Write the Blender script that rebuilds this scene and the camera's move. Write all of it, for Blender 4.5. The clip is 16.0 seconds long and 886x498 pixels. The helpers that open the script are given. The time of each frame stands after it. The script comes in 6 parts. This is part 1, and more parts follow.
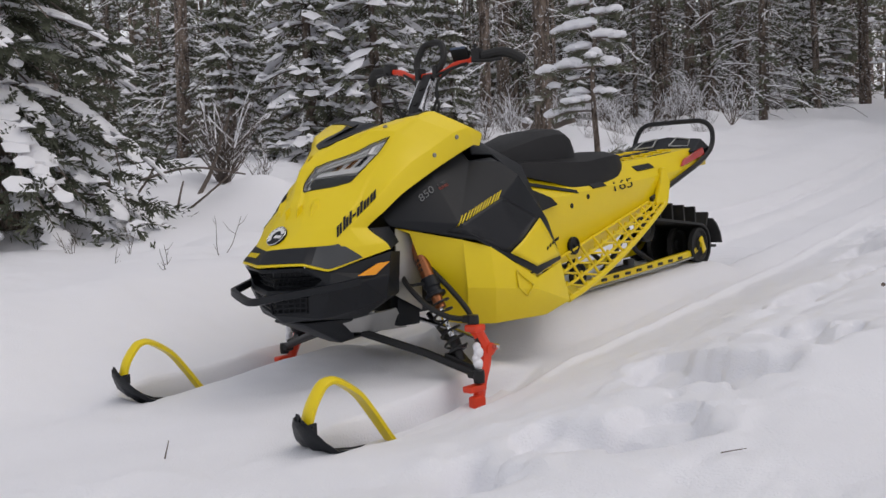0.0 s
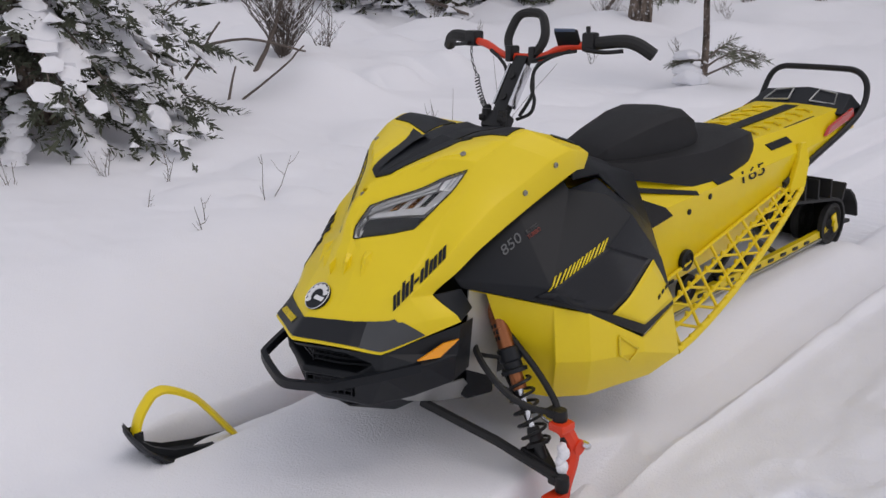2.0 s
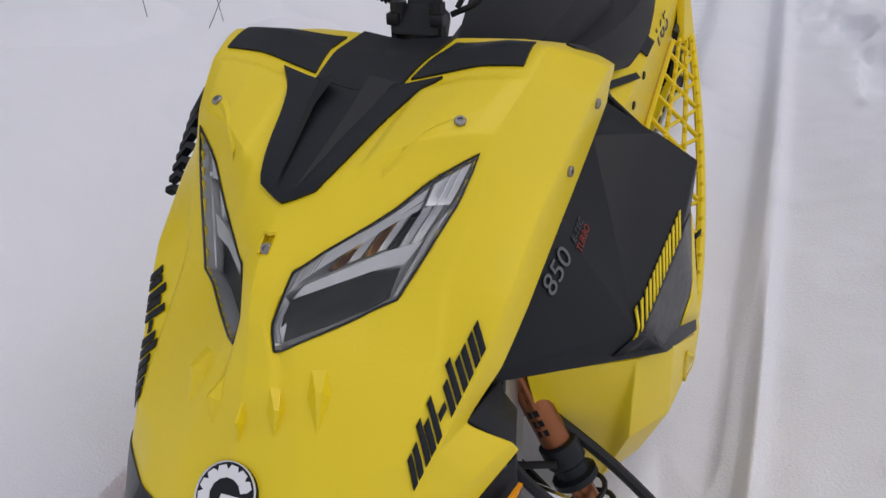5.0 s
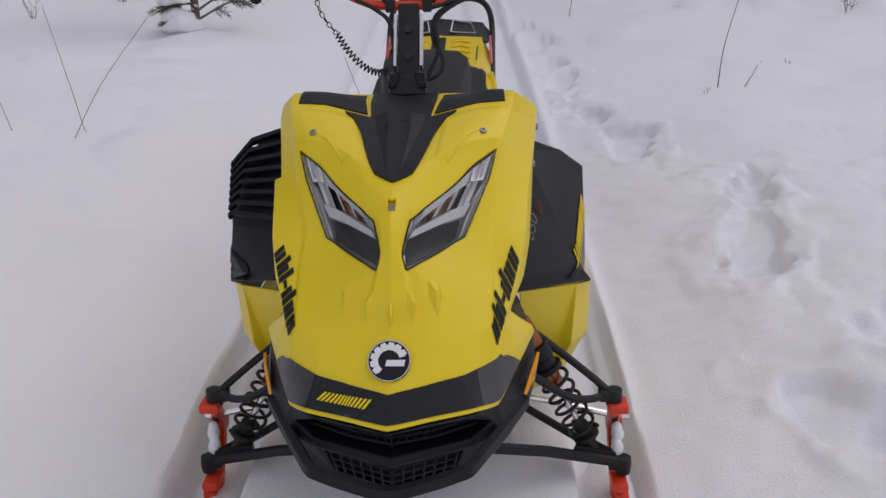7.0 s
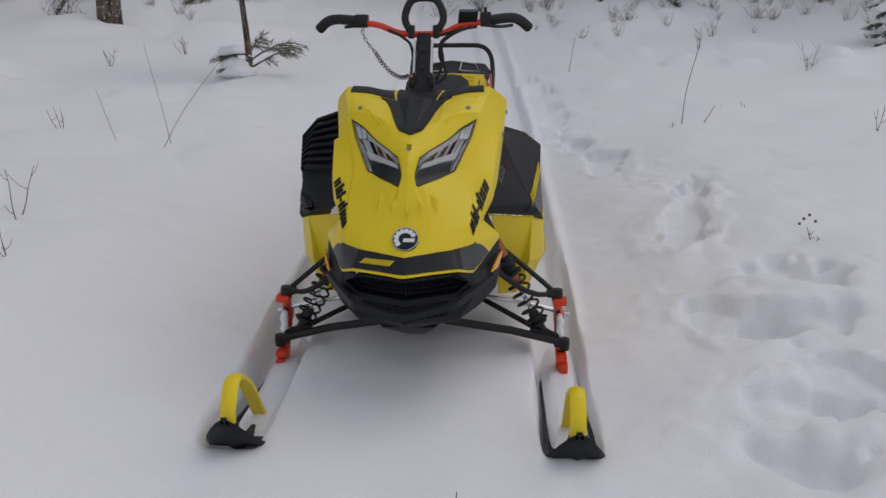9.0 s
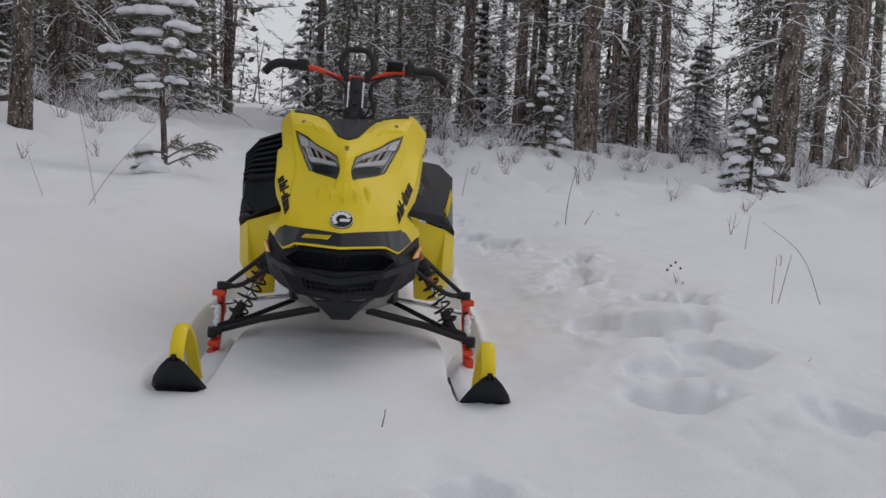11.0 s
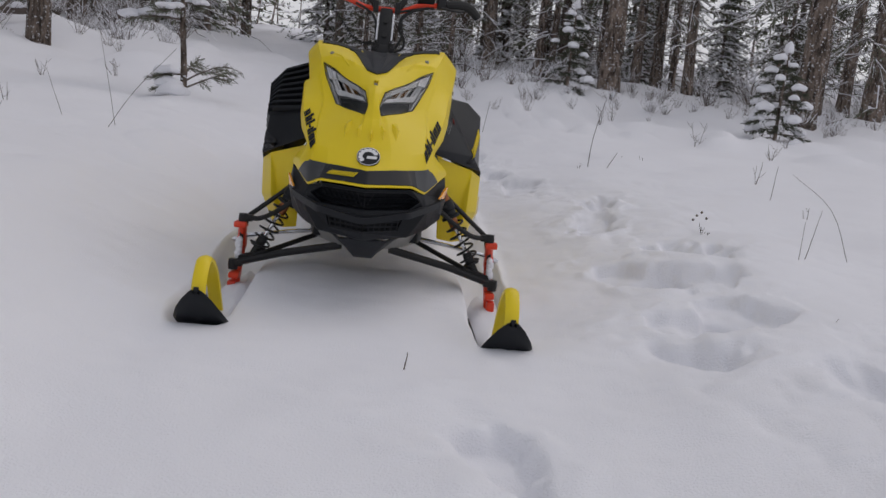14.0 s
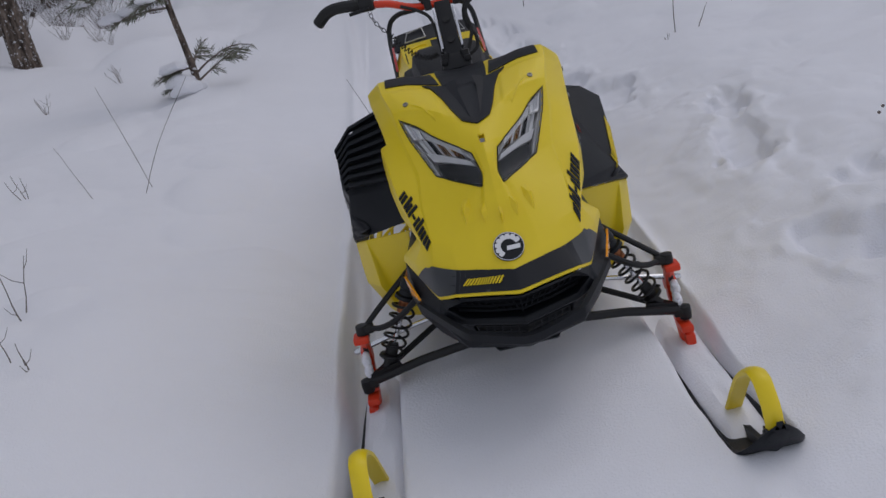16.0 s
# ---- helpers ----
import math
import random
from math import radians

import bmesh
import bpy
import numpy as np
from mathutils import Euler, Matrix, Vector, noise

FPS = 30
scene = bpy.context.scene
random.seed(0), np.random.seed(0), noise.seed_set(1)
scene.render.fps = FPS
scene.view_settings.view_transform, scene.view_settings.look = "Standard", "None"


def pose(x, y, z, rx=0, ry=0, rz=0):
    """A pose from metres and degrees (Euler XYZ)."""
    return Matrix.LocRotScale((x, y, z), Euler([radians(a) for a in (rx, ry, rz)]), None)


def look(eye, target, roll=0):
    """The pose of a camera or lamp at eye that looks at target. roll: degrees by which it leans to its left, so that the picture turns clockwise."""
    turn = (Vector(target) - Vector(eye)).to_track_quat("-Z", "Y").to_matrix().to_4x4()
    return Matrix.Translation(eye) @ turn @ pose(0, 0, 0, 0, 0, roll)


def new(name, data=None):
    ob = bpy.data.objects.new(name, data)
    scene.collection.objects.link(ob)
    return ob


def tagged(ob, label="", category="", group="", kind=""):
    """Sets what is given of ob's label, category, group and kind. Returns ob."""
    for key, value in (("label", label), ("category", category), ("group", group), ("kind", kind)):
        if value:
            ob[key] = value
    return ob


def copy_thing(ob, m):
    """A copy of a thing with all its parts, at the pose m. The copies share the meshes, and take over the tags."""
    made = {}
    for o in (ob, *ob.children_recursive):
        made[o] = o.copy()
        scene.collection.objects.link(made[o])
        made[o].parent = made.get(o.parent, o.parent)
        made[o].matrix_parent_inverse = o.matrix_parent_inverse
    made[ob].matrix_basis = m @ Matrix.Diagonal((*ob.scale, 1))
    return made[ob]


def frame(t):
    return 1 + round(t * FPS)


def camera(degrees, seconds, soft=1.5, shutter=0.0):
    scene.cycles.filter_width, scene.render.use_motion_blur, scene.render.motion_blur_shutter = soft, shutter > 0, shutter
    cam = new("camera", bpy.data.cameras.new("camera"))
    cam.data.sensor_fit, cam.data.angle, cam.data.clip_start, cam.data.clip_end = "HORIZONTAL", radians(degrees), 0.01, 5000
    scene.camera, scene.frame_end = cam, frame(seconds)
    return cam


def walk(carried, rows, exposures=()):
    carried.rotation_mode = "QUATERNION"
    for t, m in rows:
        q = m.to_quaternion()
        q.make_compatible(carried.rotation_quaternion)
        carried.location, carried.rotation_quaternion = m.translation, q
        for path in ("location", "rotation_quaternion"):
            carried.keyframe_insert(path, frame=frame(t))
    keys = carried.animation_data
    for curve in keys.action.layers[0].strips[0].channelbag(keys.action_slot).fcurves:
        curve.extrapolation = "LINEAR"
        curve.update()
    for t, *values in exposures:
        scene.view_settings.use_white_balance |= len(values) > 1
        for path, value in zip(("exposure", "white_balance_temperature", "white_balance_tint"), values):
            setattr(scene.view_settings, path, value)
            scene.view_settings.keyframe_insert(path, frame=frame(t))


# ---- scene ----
cam = camera(53.8, 16.0)
PATH = [
    (0, (2.153, -2.019, 0.692), (0.818, -0.537, 0.551), -2.5),
    (0.5, (2.008, -1.946, 0.77), (0.673, -0.482, 0.502), -2.7),
    (1, (1.865, -1.87, 1.043), (0.537, -0.439, 0.606), -1.8),
    (1.5, (1.773, -1.793, 1.228), (0.425, -0.4, 0.735), -0.5),
    (2, (1.646, -1.524, 1.25), (0.248, -0.204, 0.699), 0.1),
    (2.5, (1.483, -1.385, 1.267), (0.098, -0.115, 0.583), 0.9),
    (3, (1.199, -1.283, 1.262), (-0.111, -0.002, 0.461), 1.7),
    (3.5, (1.026, -1.206, 1.279), (-0.219, 0.107, 0.424), 1.0),
    (4, (0.814, -1.042, 1.269), (-0.386, 0.286, 0.377), -2.1),
    (4.5, (0.695, -0.965, 1.248), (-0.31, 0.493, 0.318), -3.3),
    (4.7, (0.615, -0.936, 1.228), (-0.246, 0.601, 0.281), -3.2),
    (6.8, (0.147, -1.604, 1.25), (0.073, 0.263, 0.535), -1.4),
    (7, (0.152, -1.712, 1.254), (0.073, 0.165, 0.568), -1.2),
    (7.5, (0.207, -1.985, 1.242), (0.068, -0.079, 0.652), -0.9),
    (8, (0.167, -2.238, 1.225), (0.04, -0.323, 0.662), -0.6),
    (8.5, (0.173, -2.48, 1.22), (0.059, -0.561, 0.669), -0.5),
    (9, (0.255, -2.71, 1.191), (0.131, -0.788, 0.652), -0.5),
    (9.5, (0.202, -2.864, 1.175), (0.121, -0.924, 0.695), -0.2),
    (10, (0.116, -3.028, 1.089), (0.156, -1.062, 0.723), 0.5),
    (10.2, (0.12, -3.074, 0.989), (0.2, -1.097, 0.698), 1.2),
    (12.3, (0.159, -3.281, 0.583), (0.299, -1.288, 0.478), 3.9),
    (12.5, (0.161, -3.28, 0.581), (0.299, -1.287, 0.478), 3.9),
    (13, (0.152, -3.268, 0.576), (0.294, -1.275, 0.477), 4.1),
    (13.5, (0.137, -3.248, 0.575), (0.301, -1.26, 0.435), 5.3),
    (14, (0.095, -3.153, 0.724), (0.214, -1.18, 0.417), 5.5),
    (14.5, (0.038, -3.043, 1.007), (0.084, -1.115, 0.477), 3.6),
    (15, (-0.015, -2.909, 1.199), (-0.038, -1.011, 0.567), -1.5),
    (15.5, (-0.021, -2.573, 1.217), (-0.103, -0.681, 0.574), -8.3),
    (16, (-0.105, -2.309, 1.254), (-0.15, -0.416, 0.608), -13.8),
]
walk(cam, [(t, look(e, g, r)) for t, e, g, r in PATH],
     [(0.0, -0.42, 6600, 12), (2.5, -0.42, 6420, 15), (4.7, -0.45, 6300, 15), (7.0, -0.58, 6420, 17), (7.5, -0.63, 6420, 14), (9.0, -0.76, 6420, 12), (10.2, -0.82, 6450, 11), (12.5, -0.68, 6520, 12), (14.0, -0.75, 6480, 13), (14.5, -0.8, 6480, 14), (15.0, -0.98, 6020, 7), (16.0, -0.9, 6080, 14)])

# ---- light ----
world = bpy.data.worlds.new("sky")
scene.world = world
world.use_nodes = True
wn, wl = world.node_tree.nodes, world.node_tree.links
sky = wn.new("ShaderNodeTexSky")
sky.sky_type, sky.sun_disc = "NISHITA", False
sky.sun_elevation, sky.sun_rotation = radians(58), radians(68)
sky.air_density, sky.dust_density, sky.ozone_density = 1.0, 6.0, 1.0
cloud = wn.new("ShaderNodeMixRGB")
cloud.inputs[0].default_value = 0.8
# cloud cover, paler in the haze towards the horizon
up, axes, haze, cover = wn.new("ShaderNodeTexCoord"), wn.new("ShaderNodeSeparateXYZ"), wn.new("ShaderNodeMapRange"), wn.new("ShaderNodeMixRGB")
haze.inputs["From Max"].default_value, haze.interpolation_type = 0.55, "SMOOTHSTEP"
wl.new(up.outputs["Generated"], axes.inputs[0])
wl.new(axes.outputs[2], haze.inputs["Value"])
wl.new(haze.outputs[0], cover.inputs[0])
cover.inputs[1].default_value, cover.inputs[2].default_value = (9.6, 9.7, 10.0, 1), (6.1, 6.3, 6.7, 1)
wl.new(cover.outputs[0], cloud.inputs[2])
wl.new(sky.outputs[0], cloud.inputs[1])
wl.new(cloud.outputs[0], wn["Background"].inputs[0])
wn["Background"].inputs[1].default_value = 0.135
sun_data = bpy.data.lights.new("sun", "SUN")
sun_data.energy, sun_data.angle, sun_data.color = 0.65, radians(55), (1.0, 0.98, 0.95)
sun = new("sun", sun_data)
sun.matrix_world = look((5.8, 2.35, 10), (0, 0, 0))

# ---- materials ----
def mat(name, color, rough=0.5, metal=0.0, vary=0.1, scale=8.0, bump=0.0, bump_scale=60.0, coat=0.0, spec=0.5, random_tint=0.0):
    """A surface with variation at two scales and a fine relief."""
    m = bpy.data.materials.new(name)
    m.use_nodes = True
    n, l = m.node_tree.nodes, m.node_tree.links
    b = n["Principled BSDF"]
    co = n.new("ShaderNodeTexCoord")
    big, fine = n.new("ShaderNodeTexNoise"), n.new("ShaderNodeTexNoise")
    for tex, s in ((big, scale), (fine, bump_scale)):
        tex.inputs["Scale"].default_value, tex.inputs["Detail"].default_value = s, 4
        l.new(co.outputs["Object"], tex.inputs["Vector"])
    mix = n.new("ShaderNodeMixRGB")
    mix.inputs[1].default_value = (*[c * (1 - vary) for c in color], 1)
    mix.inputs[2].default_value = (*[min(1, c * (1 + vary)) for c in color], 1)
    l.new(big.outputs["Fac"], mix.inputs[0])
    out = mix.outputs[0]
    if random_tint:
        info, hsv, rng = n.new("ShaderNodeObjectInfo"), n.new("ShaderNodeHueSaturation"), n.new("ShaderNodeMapRange")
        rng.inputs["To Min"].default_value, rng.inputs["To Max"].default_value = 1 - random_tint, 1 + random_tint
        l.new(info.outputs["Random"], rng.inputs["Value"])
        l.new(rng.outputs[0], hsv.inputs["Value"])
        l.new(out, hsv.inputs["Color"])
        out = hsv.outputs[0]
    l.new(out, b.inputs["Base Color"])
    ramp = n.new("ShaderNodeMapRange")
    ramp.inputs["To Min"].default_value, ramp.inputs["To Max"].default_value = max(0, rough - 0.08), min(1, rough + 0.08)
    l.new(fine.outputs["Fac"], ramp.inputs["Value"])
    l.new(ramp.outputs[0], b.inputs["Roughness"])
    b.inputs["Metallic"].default_value = metal
    b.inputs["Specular IOR Level"].default_value = spec
    b.inputs["Coat Weight"].default_value = coat
    if bump:
        bp = n.new("ShaderNodeBump")
        bp.inputs["Strength"].default_value, bp.inputs["Distance"].default_value = 1.0, bump
        l.new(fine.outputs["Fac"], bp.inputs["Height"])
        l.new(bp.outputs[0], b.inputs["Normal"])
    return m


YELLOW = mat("yellow_plastic", (0.80, 0.60, 0.004), 0.38, vary=0.04, scale=3, bump=0.0002, bump_scale=400)
YELLOW_METAL = mat("yellow_painted_aluminium", (0.78, 0.58, 0.004), 0.34, vary=0.05, scale=5)
BLACK = mat("black_plastic", (0.0065, 0.008, 0.011), 0.46, vary=0.25, scale=6, bump=0.0003, bump_scale=500, spec=0.3)
GLOSS = mat("satin_black_decal", (0.012, 0.013, 0.016), 0.34, vary=0.2, scale=4, spec=0.3)
GREY = mat("dark_grey_decal", (0.045, 0.048, 0.052), 0.4, vary=0.1)
VINYL = mat("black_vinyl", (0.012, 0.012, 0.0135), 0.6, vary=0.2, bump=0.0006, bump_scale=700, spec=0.3)
RUBBER = mat("black_rubber", (0.012, 0.012, 0.012), 0.7, vary=0.2, bump=0.0006, bump_scale=200)
STEEL = mat("black_steel_tube", (0.014, 0.014, 0.015), 0.4, vary=0.2, bump=0.0003, bump_scale=200, spec=0.3)
RED = mat("orange_red_paint", (0.72, 0.045, 0.01), 0.36, vary=0.06)
COPPER = mat("copper_anodised", (0.30, 0.11, 0.045), 0.3, metal=0.8, vary=0.1)
CHROME = mat("bright_metal", (0.72, 0.72, 0.74), 0.22, metal=1.0, vary=0.05)
ALU = mat("bare_aluminium", (0.45, 0.45, 0.44), 0.4, metal=0.7, vary=0.15)
REDLENS = mat("red_lens", (0.45, 0.02, 0.01), 0.15, vary=0.05, coat=0.5)
AMBER = mat("amber_reflector", (0.95, 0.36, 0.01), 0.2, vary=0.06, scale=60, coat=0.4)
PRINT = mat("grey_print", (0.11, 0.115, 0.12), 0.45, vary=0.08)
REDPRINT = mat("red_print", (0.22, 0.025, 0.015), 0.45, vary=0.08)
SCREW = mat("screw_steel", (0.30, 0.29, 0.28), 0.35, metal=0.8, vary=0.2, scale=200)
WHITE = mat("white_print", (0.75, 0.75, 0.76), 0.4, vary=0.03)
SNOW = mat("packed_snow", (0.84, 0.84, 0.875), 0.8, vary=0.03, scale=2, bump=0.0032, bump_scale=170, spec=0.2)
BARK = mat("pine_bark", (0.155, 0.122, 0.100), 0.92, vary=0.75, scale=16, bump=0.04, bump_scale=26, spec=0.2, random_tint=0.3)
bn, bl = BARK.node_tree.nodes, BARK.node_tree.links
stretch = bn.new("ShaderNodeMapping")
stretch.inputs["Scale"].default_value = (1.0, 1.0, 0.28)
bl.new(bn["Texture Coordinate"].outputs["Object"], stretch.inputs["Vector"])
for tex in [n for n in bn if n.type == "TEX_NOISE"]:
    tex.inputs["Roughness"].default_value = 0.7
    bl.new(stretch.outputs[0], tex.inputs["Vector"])
    if tex.inputs["Scale"].default_value < 20:
        sharp = bn.new("ShaderNodeMapRange")
        sharp.inputs["From Min"].default_value, sharp.inputs["From Max"].default_value = 0.38, 0.62
        bl.new(tex.outputs["Fac"], sharp.inputs["Value"])
        bl.new(sharp.outputs[0], [n for n in bn if n.type == "MIX_RGB"][0].inputs[0])
# flecks of blown snow caught on the scales
fleck, cut, dust = bn.new("ShaderNodeTexNoise"), bn.new("ShaderNodeMapRange"), bn.new("ShaderNodeMixRGB")
fleck.inputs["Scale"].default_value, fleck.inputs["Detail"].default_value = 34, 5
cut.inputs["From Min"].default_value, cut.inputs["From Max"].default_value = 0.60, 0.66
bl.new(bn["Texture Coordinate"].outputs["Object"], fleck.inputs["Vector"])
bl.new(fleck.outputs["Fac"], cut.inputs["Value"])
bl.new(cut.outputs[0], dust.inputs[0])
bl.new(bn["Principled BSDF"].inputs["Base Color"].links[0].from_socket, dust.inputs[1])
dust.inputs[2].default_value = (0.7, 0.7, 0.72, 1)
bl.new(dust.outputs[0], bn["Principled BSDF"].inputs["Base Color"])
SPRUCE = mat("spruce_needles", (0.075, 0.082, 0.056), 0.75, vary=0.45, scale=4, spec=0.25)
NEEDLE = mat("dark_needles", (0.135, 0.142, 0.10), 0.8, vary=0.4, scale=3, spec=0.2, random_tint=0.25)
TWIG = mat("dry_twig", (0.125, 0.1, 0.085), 0.85, vary=0.3, random_tint=0.2)


# ---- mesh tools ----
def part(name, bm, material, parent=None, label="", smooth=True):
    """Links a bmesh as one mesh object under a thing or a part."""
    me = bpy.data.meshes.new(name)
    bm.to_mesh(me)
    bm.free()
    me.materials.append(material)
    if smooth:
        me.shade_smooth()
        me.set_sharp_from_angle(angle=radians(32))
    ob = new(name, me)
    ob.parent = parent
    if label:
        tagged(ob, label)
    return ob


def ring_faces(bm, rings, closed=True, caps=True):
    for a, b in zip(rings, rings[1:]):
        n = len(a)
        for i in range(n if closed else n - 1):
            bm.faces.new((a[i], a[(i + 1) % n], b[(i + 1) % n], b[i]))
    if caps and closed:
        bm.faces.new(rings[0][::-1])
        bm.faces.new(rings[-1])


def loft(bm, rings, closed=True, caps=True):
    ring_faces(bm, [[bm.verts.new(p) for p in r] for r in rings], closed, caps)
    return bm


def spline(pts, per=6):
    """A smooth line through the points."""
    p = [Vector(q) for q in pts]
    p = [2 * p[0] - p[1]] + p + [2 * p[-1] - p[-2]]
    out = []
    for i in range(1, len(p) - 2):
        for k in range(per):
            t = k / per
            out.append(0.5 * (2 * p[i] + (p[i + 1] - p[i - 1]) * t + (2 * p[i - 1] - 5 * p[i] + 4 * p[i + 1] - p[i + 2]) * t * t
                              + (3 * p[i] - p[i - 1] - 3 * p[i + 1] + p[i + 2]) * t ** 3))
    return out + [p[-2]]


def tube(bm, pts, r, n=8, r_end=None, flat=1.0):
    """A round bar along the points."""
    pts = [Vector(p) for p in pts]
    rings, up = [], None
    for i, p in enumerate(pts):
        d = (pts[min(i + 1, len(pts) - 1)] - pts[max(i - 1, 0)]).normalized()
        side = d.cross(up if up else (Vector((0, 0, 1)) if abs(d.z) < 0.9 else Vector((1, 0, 0)))).normalized()
        up = side.cross(d).normalized()
        k = r if r_end is None else r + (r_end - r) * i / (len(pts) - 1)
        rings.append([p + k * (math.cos(a) * side + math.sin(a) * up * flat) for a in (2 * math.pi * j / n for j in range(n))])
    return loft(bm, rings)


def block(bm, m, sx, sy, sz, bevel=0.0):
    """A box with bevelled edges at the pose m."""
    got = bmesh.ops.create_cube(bm, size=1)
    bmesh.ops.scale(bm, vec=(sx, sy, sz), verts=got["verts"])
    if bevel:
        e = list({e for v in got["verts"] for e in v.link_edges})
        bv = bmesh.ops.bevel(bm, geom=e, offset=bevel, segments=2, affect="EDGES", profile=0.6)
        vs = list({v for f in bv["faces"] for v in f.verts} | {v for v in got["verts"] if v.is_valid})
    else:
        vs = got["verts"]
    bmesh.ops.transform(bm, matrix=m, verts=vs)
    return bm


def slab(bm, poly, depth, inset=0.0):
    """A plate with the outline poly, depth thick along -normal, with a chamfered face."""
    p = [Vector(q) for q in poly]
    nrm = sum(((p[i] - p[0]).cross(p[i + 1] - p[0]) for i in range(1, len(p) - 1)), Vector()).normalized()
    c = sum(p, Vector()) / len(p)
    back = [q - nrm * depth for q in p]
    rings = [back, [q - nrm * min(inset, depth * 0.6) for q in p], [q + (c - q).normalized() * inset for q in p]] if inset else [back, p]
    return loft(bm, rings)


def lathe(bm, m, profile, n=20):
    """Turns (radius, height) pairs round the z axis of m."""
    return loft(bm, [[m @ Vector((r * math.cos(2 * math.pi * j / n), r * math.sin(2 * math.pi * j / n), h)) for j in range(n)] for r, h in profile])


def aim(p, d):
    """A pose at p whose z axis points along d."""
    return Matrix.Translation(p) @ Vector(d).normalized().to_track_quat("Z", "Y").to_matrix().to_4x4()


def flip(pts, s):
    return [(s * x, y, z) for x, y, z in pts]


def thing(name, label, category, group="", loc=(0, 0, 0)):
    ob = new(name)
    ob.location = loc
    return tagged(ob, label, category, group)


# ---- ground ----
LATTICE = np.random.RandomState(5).rand(256, 256)


def bumps(x, y, size):
    """Smooth random height, 0 to 1, in lumps of that size."""
    u, v = np.asarray(x) / size + 1000.37, np.asarray(y) / size + 1000.71
    i, j = np.floor(u).astype(int), np.floor(v).astype(int)
    a, b = u - i, v - j
    a, b = a * a * (3 - 2 * a), b * b * (3 - 2 * b)
    g = lambda p, q: LATTICE[p % 256, q % 256]
    return (g(i, j) * (1 - a) + g(i + 1, j) * a) * (1 - b) + (g(i, j + 1) * (1 - a) + g(i + 1, j + 1) * a) * b


def step(v, lo, hi):
    k = np.clip((np.asarray(v) - lo) / (hi - lo), 0, 1)
    return k * k * (3 - 2 * k)


MOUNDS = []
lot = np.random.RandomState(23)
for count, x0, x1, y0, y1, r0, r1, h0, h1 in ((85, -7.5, -1.9, 5.9, 11.5, .22, .55, .07, .20), (36, -6.3, -3.3, 1.7, 4.8, .18, .42, .05, .16), (44, .9, 7.5, 4.4, 9.5, .14, .36, .03, .11), (26, -2.6, -.9, .3, 4.0, .12, .3, .015, .045)):
    for _ in range(count):
        MOUNDS.append((lot.uniform(x0, x1), lot.uniform(y0, y1), lot.uniform(r0, r1), lot.uniform(.7, 1.4), lot.uniform(h0, h1)))


def open_snow(x, y):
    """The untouched snow."""
    x, y = np.asarray(x, float), np.asarray(y, float)
    yy = np.where(y > 14, 14 + 45 * np.tanh((y - 14) / 45), y)
    yy = np.where(yy < -1.5, -1.5 + 3 * np.tanh((yy + 1.5) / 3), yy)
    left = step(-x, 0.55, 1.5)
    z = 0.1 + (0.080 - 0.018 * left) * yy + 0.14 * step(x, 0.5, 1.6) + 0.25 * left
    z = z + 0.07 * np.clip(-x - 1.4, 0, 6)
    z = z + 0.028 * (np.clip(y, 7, 60) - 7)
    amp = 0.3 + 0.7 * step(np.abs(x), 0.5, 1.5)
    z = z + amp * (0.075 * (bumps(x, y, 0.9) - 0.5) + 0.034 * (bumps(x, y, 0.37) - 0.5))
    z = z + 0.015 * (bumps(x, y, 0.17) - 0.5) + 0.006 * (bumps(x, y, 0.06) - 0.5)
    far = step(np.hypot(x, y - 1), 4, 9)
    z = z + far * (0.3 * (bumps(x, y, 2.3) - 0.4) + 0.12 * (bumps(x, y, 0.9) - 0.4))
    heap = step(y, 6.2, 7.6) * (1 - step(y, 11, 14)) * step(-x, 1.6, 3.0)
    z = z + heap * (0.5 * np.maximum(bumps(x, y, 1.15) - 0.42, 0) + 0.34 * np.sqrt(np.maximum(bumps(x + 3, y, 0.62) - 0.4, 0)) * bumps(x, y, 2.1) + 0.1 * (bumps(x, y, 0.3) - 0.5))
    brow = step(y, 4.2, 6.5) * (1 - step(y, 12, 16)) * step(x, 0.9, 2.2)
    z = z + brow * (0.16 * np.maximum(bumps(x, y + 5, 0.75) - 0.5, 0) + 0.14 * np.maximum(bumps(x, y, 0.4) - 0.62, 0))
    z = z + 0.22 * np.exp(-(((x + 3.24) / 0.45) ** 2 + ((y - 1.95) / 0.35) ** 2))
    heaped = np.zeros_like(z)
    for mx, my, mr, ratio, mh in MOUNDS:
        heaped = np.maximum(heaped, mh * np.clip(1 - ((x - mx) / mr) ** 2 - ((y - my) / (mr * ratio)) ** 2, 0, 1) ** .7)
    z = z + heaped
    return z + 2.0 * step(np.hypot(x, y), 20, 80) * (bumps(x, y, 30) - 0.5)


STEPS = [(.76, 2.9, 8), (.87, 2.38, 14), (1.17, 1.58, -8), (1.06, 1.08, -12), (1.06, .10, 30), (1.26, -.02, 50), (1.32, .34, 38), (1.13, -.5, 60), (1.28, -.42, 20), (1.0, -.7, 40), (1.36, -.95, 0), (.32, -1.28, 30),
         (.68, 3.55, 4), (.64, 4.15, 10), (.60, 4.8, 0), (.50, 5.5, 8)]


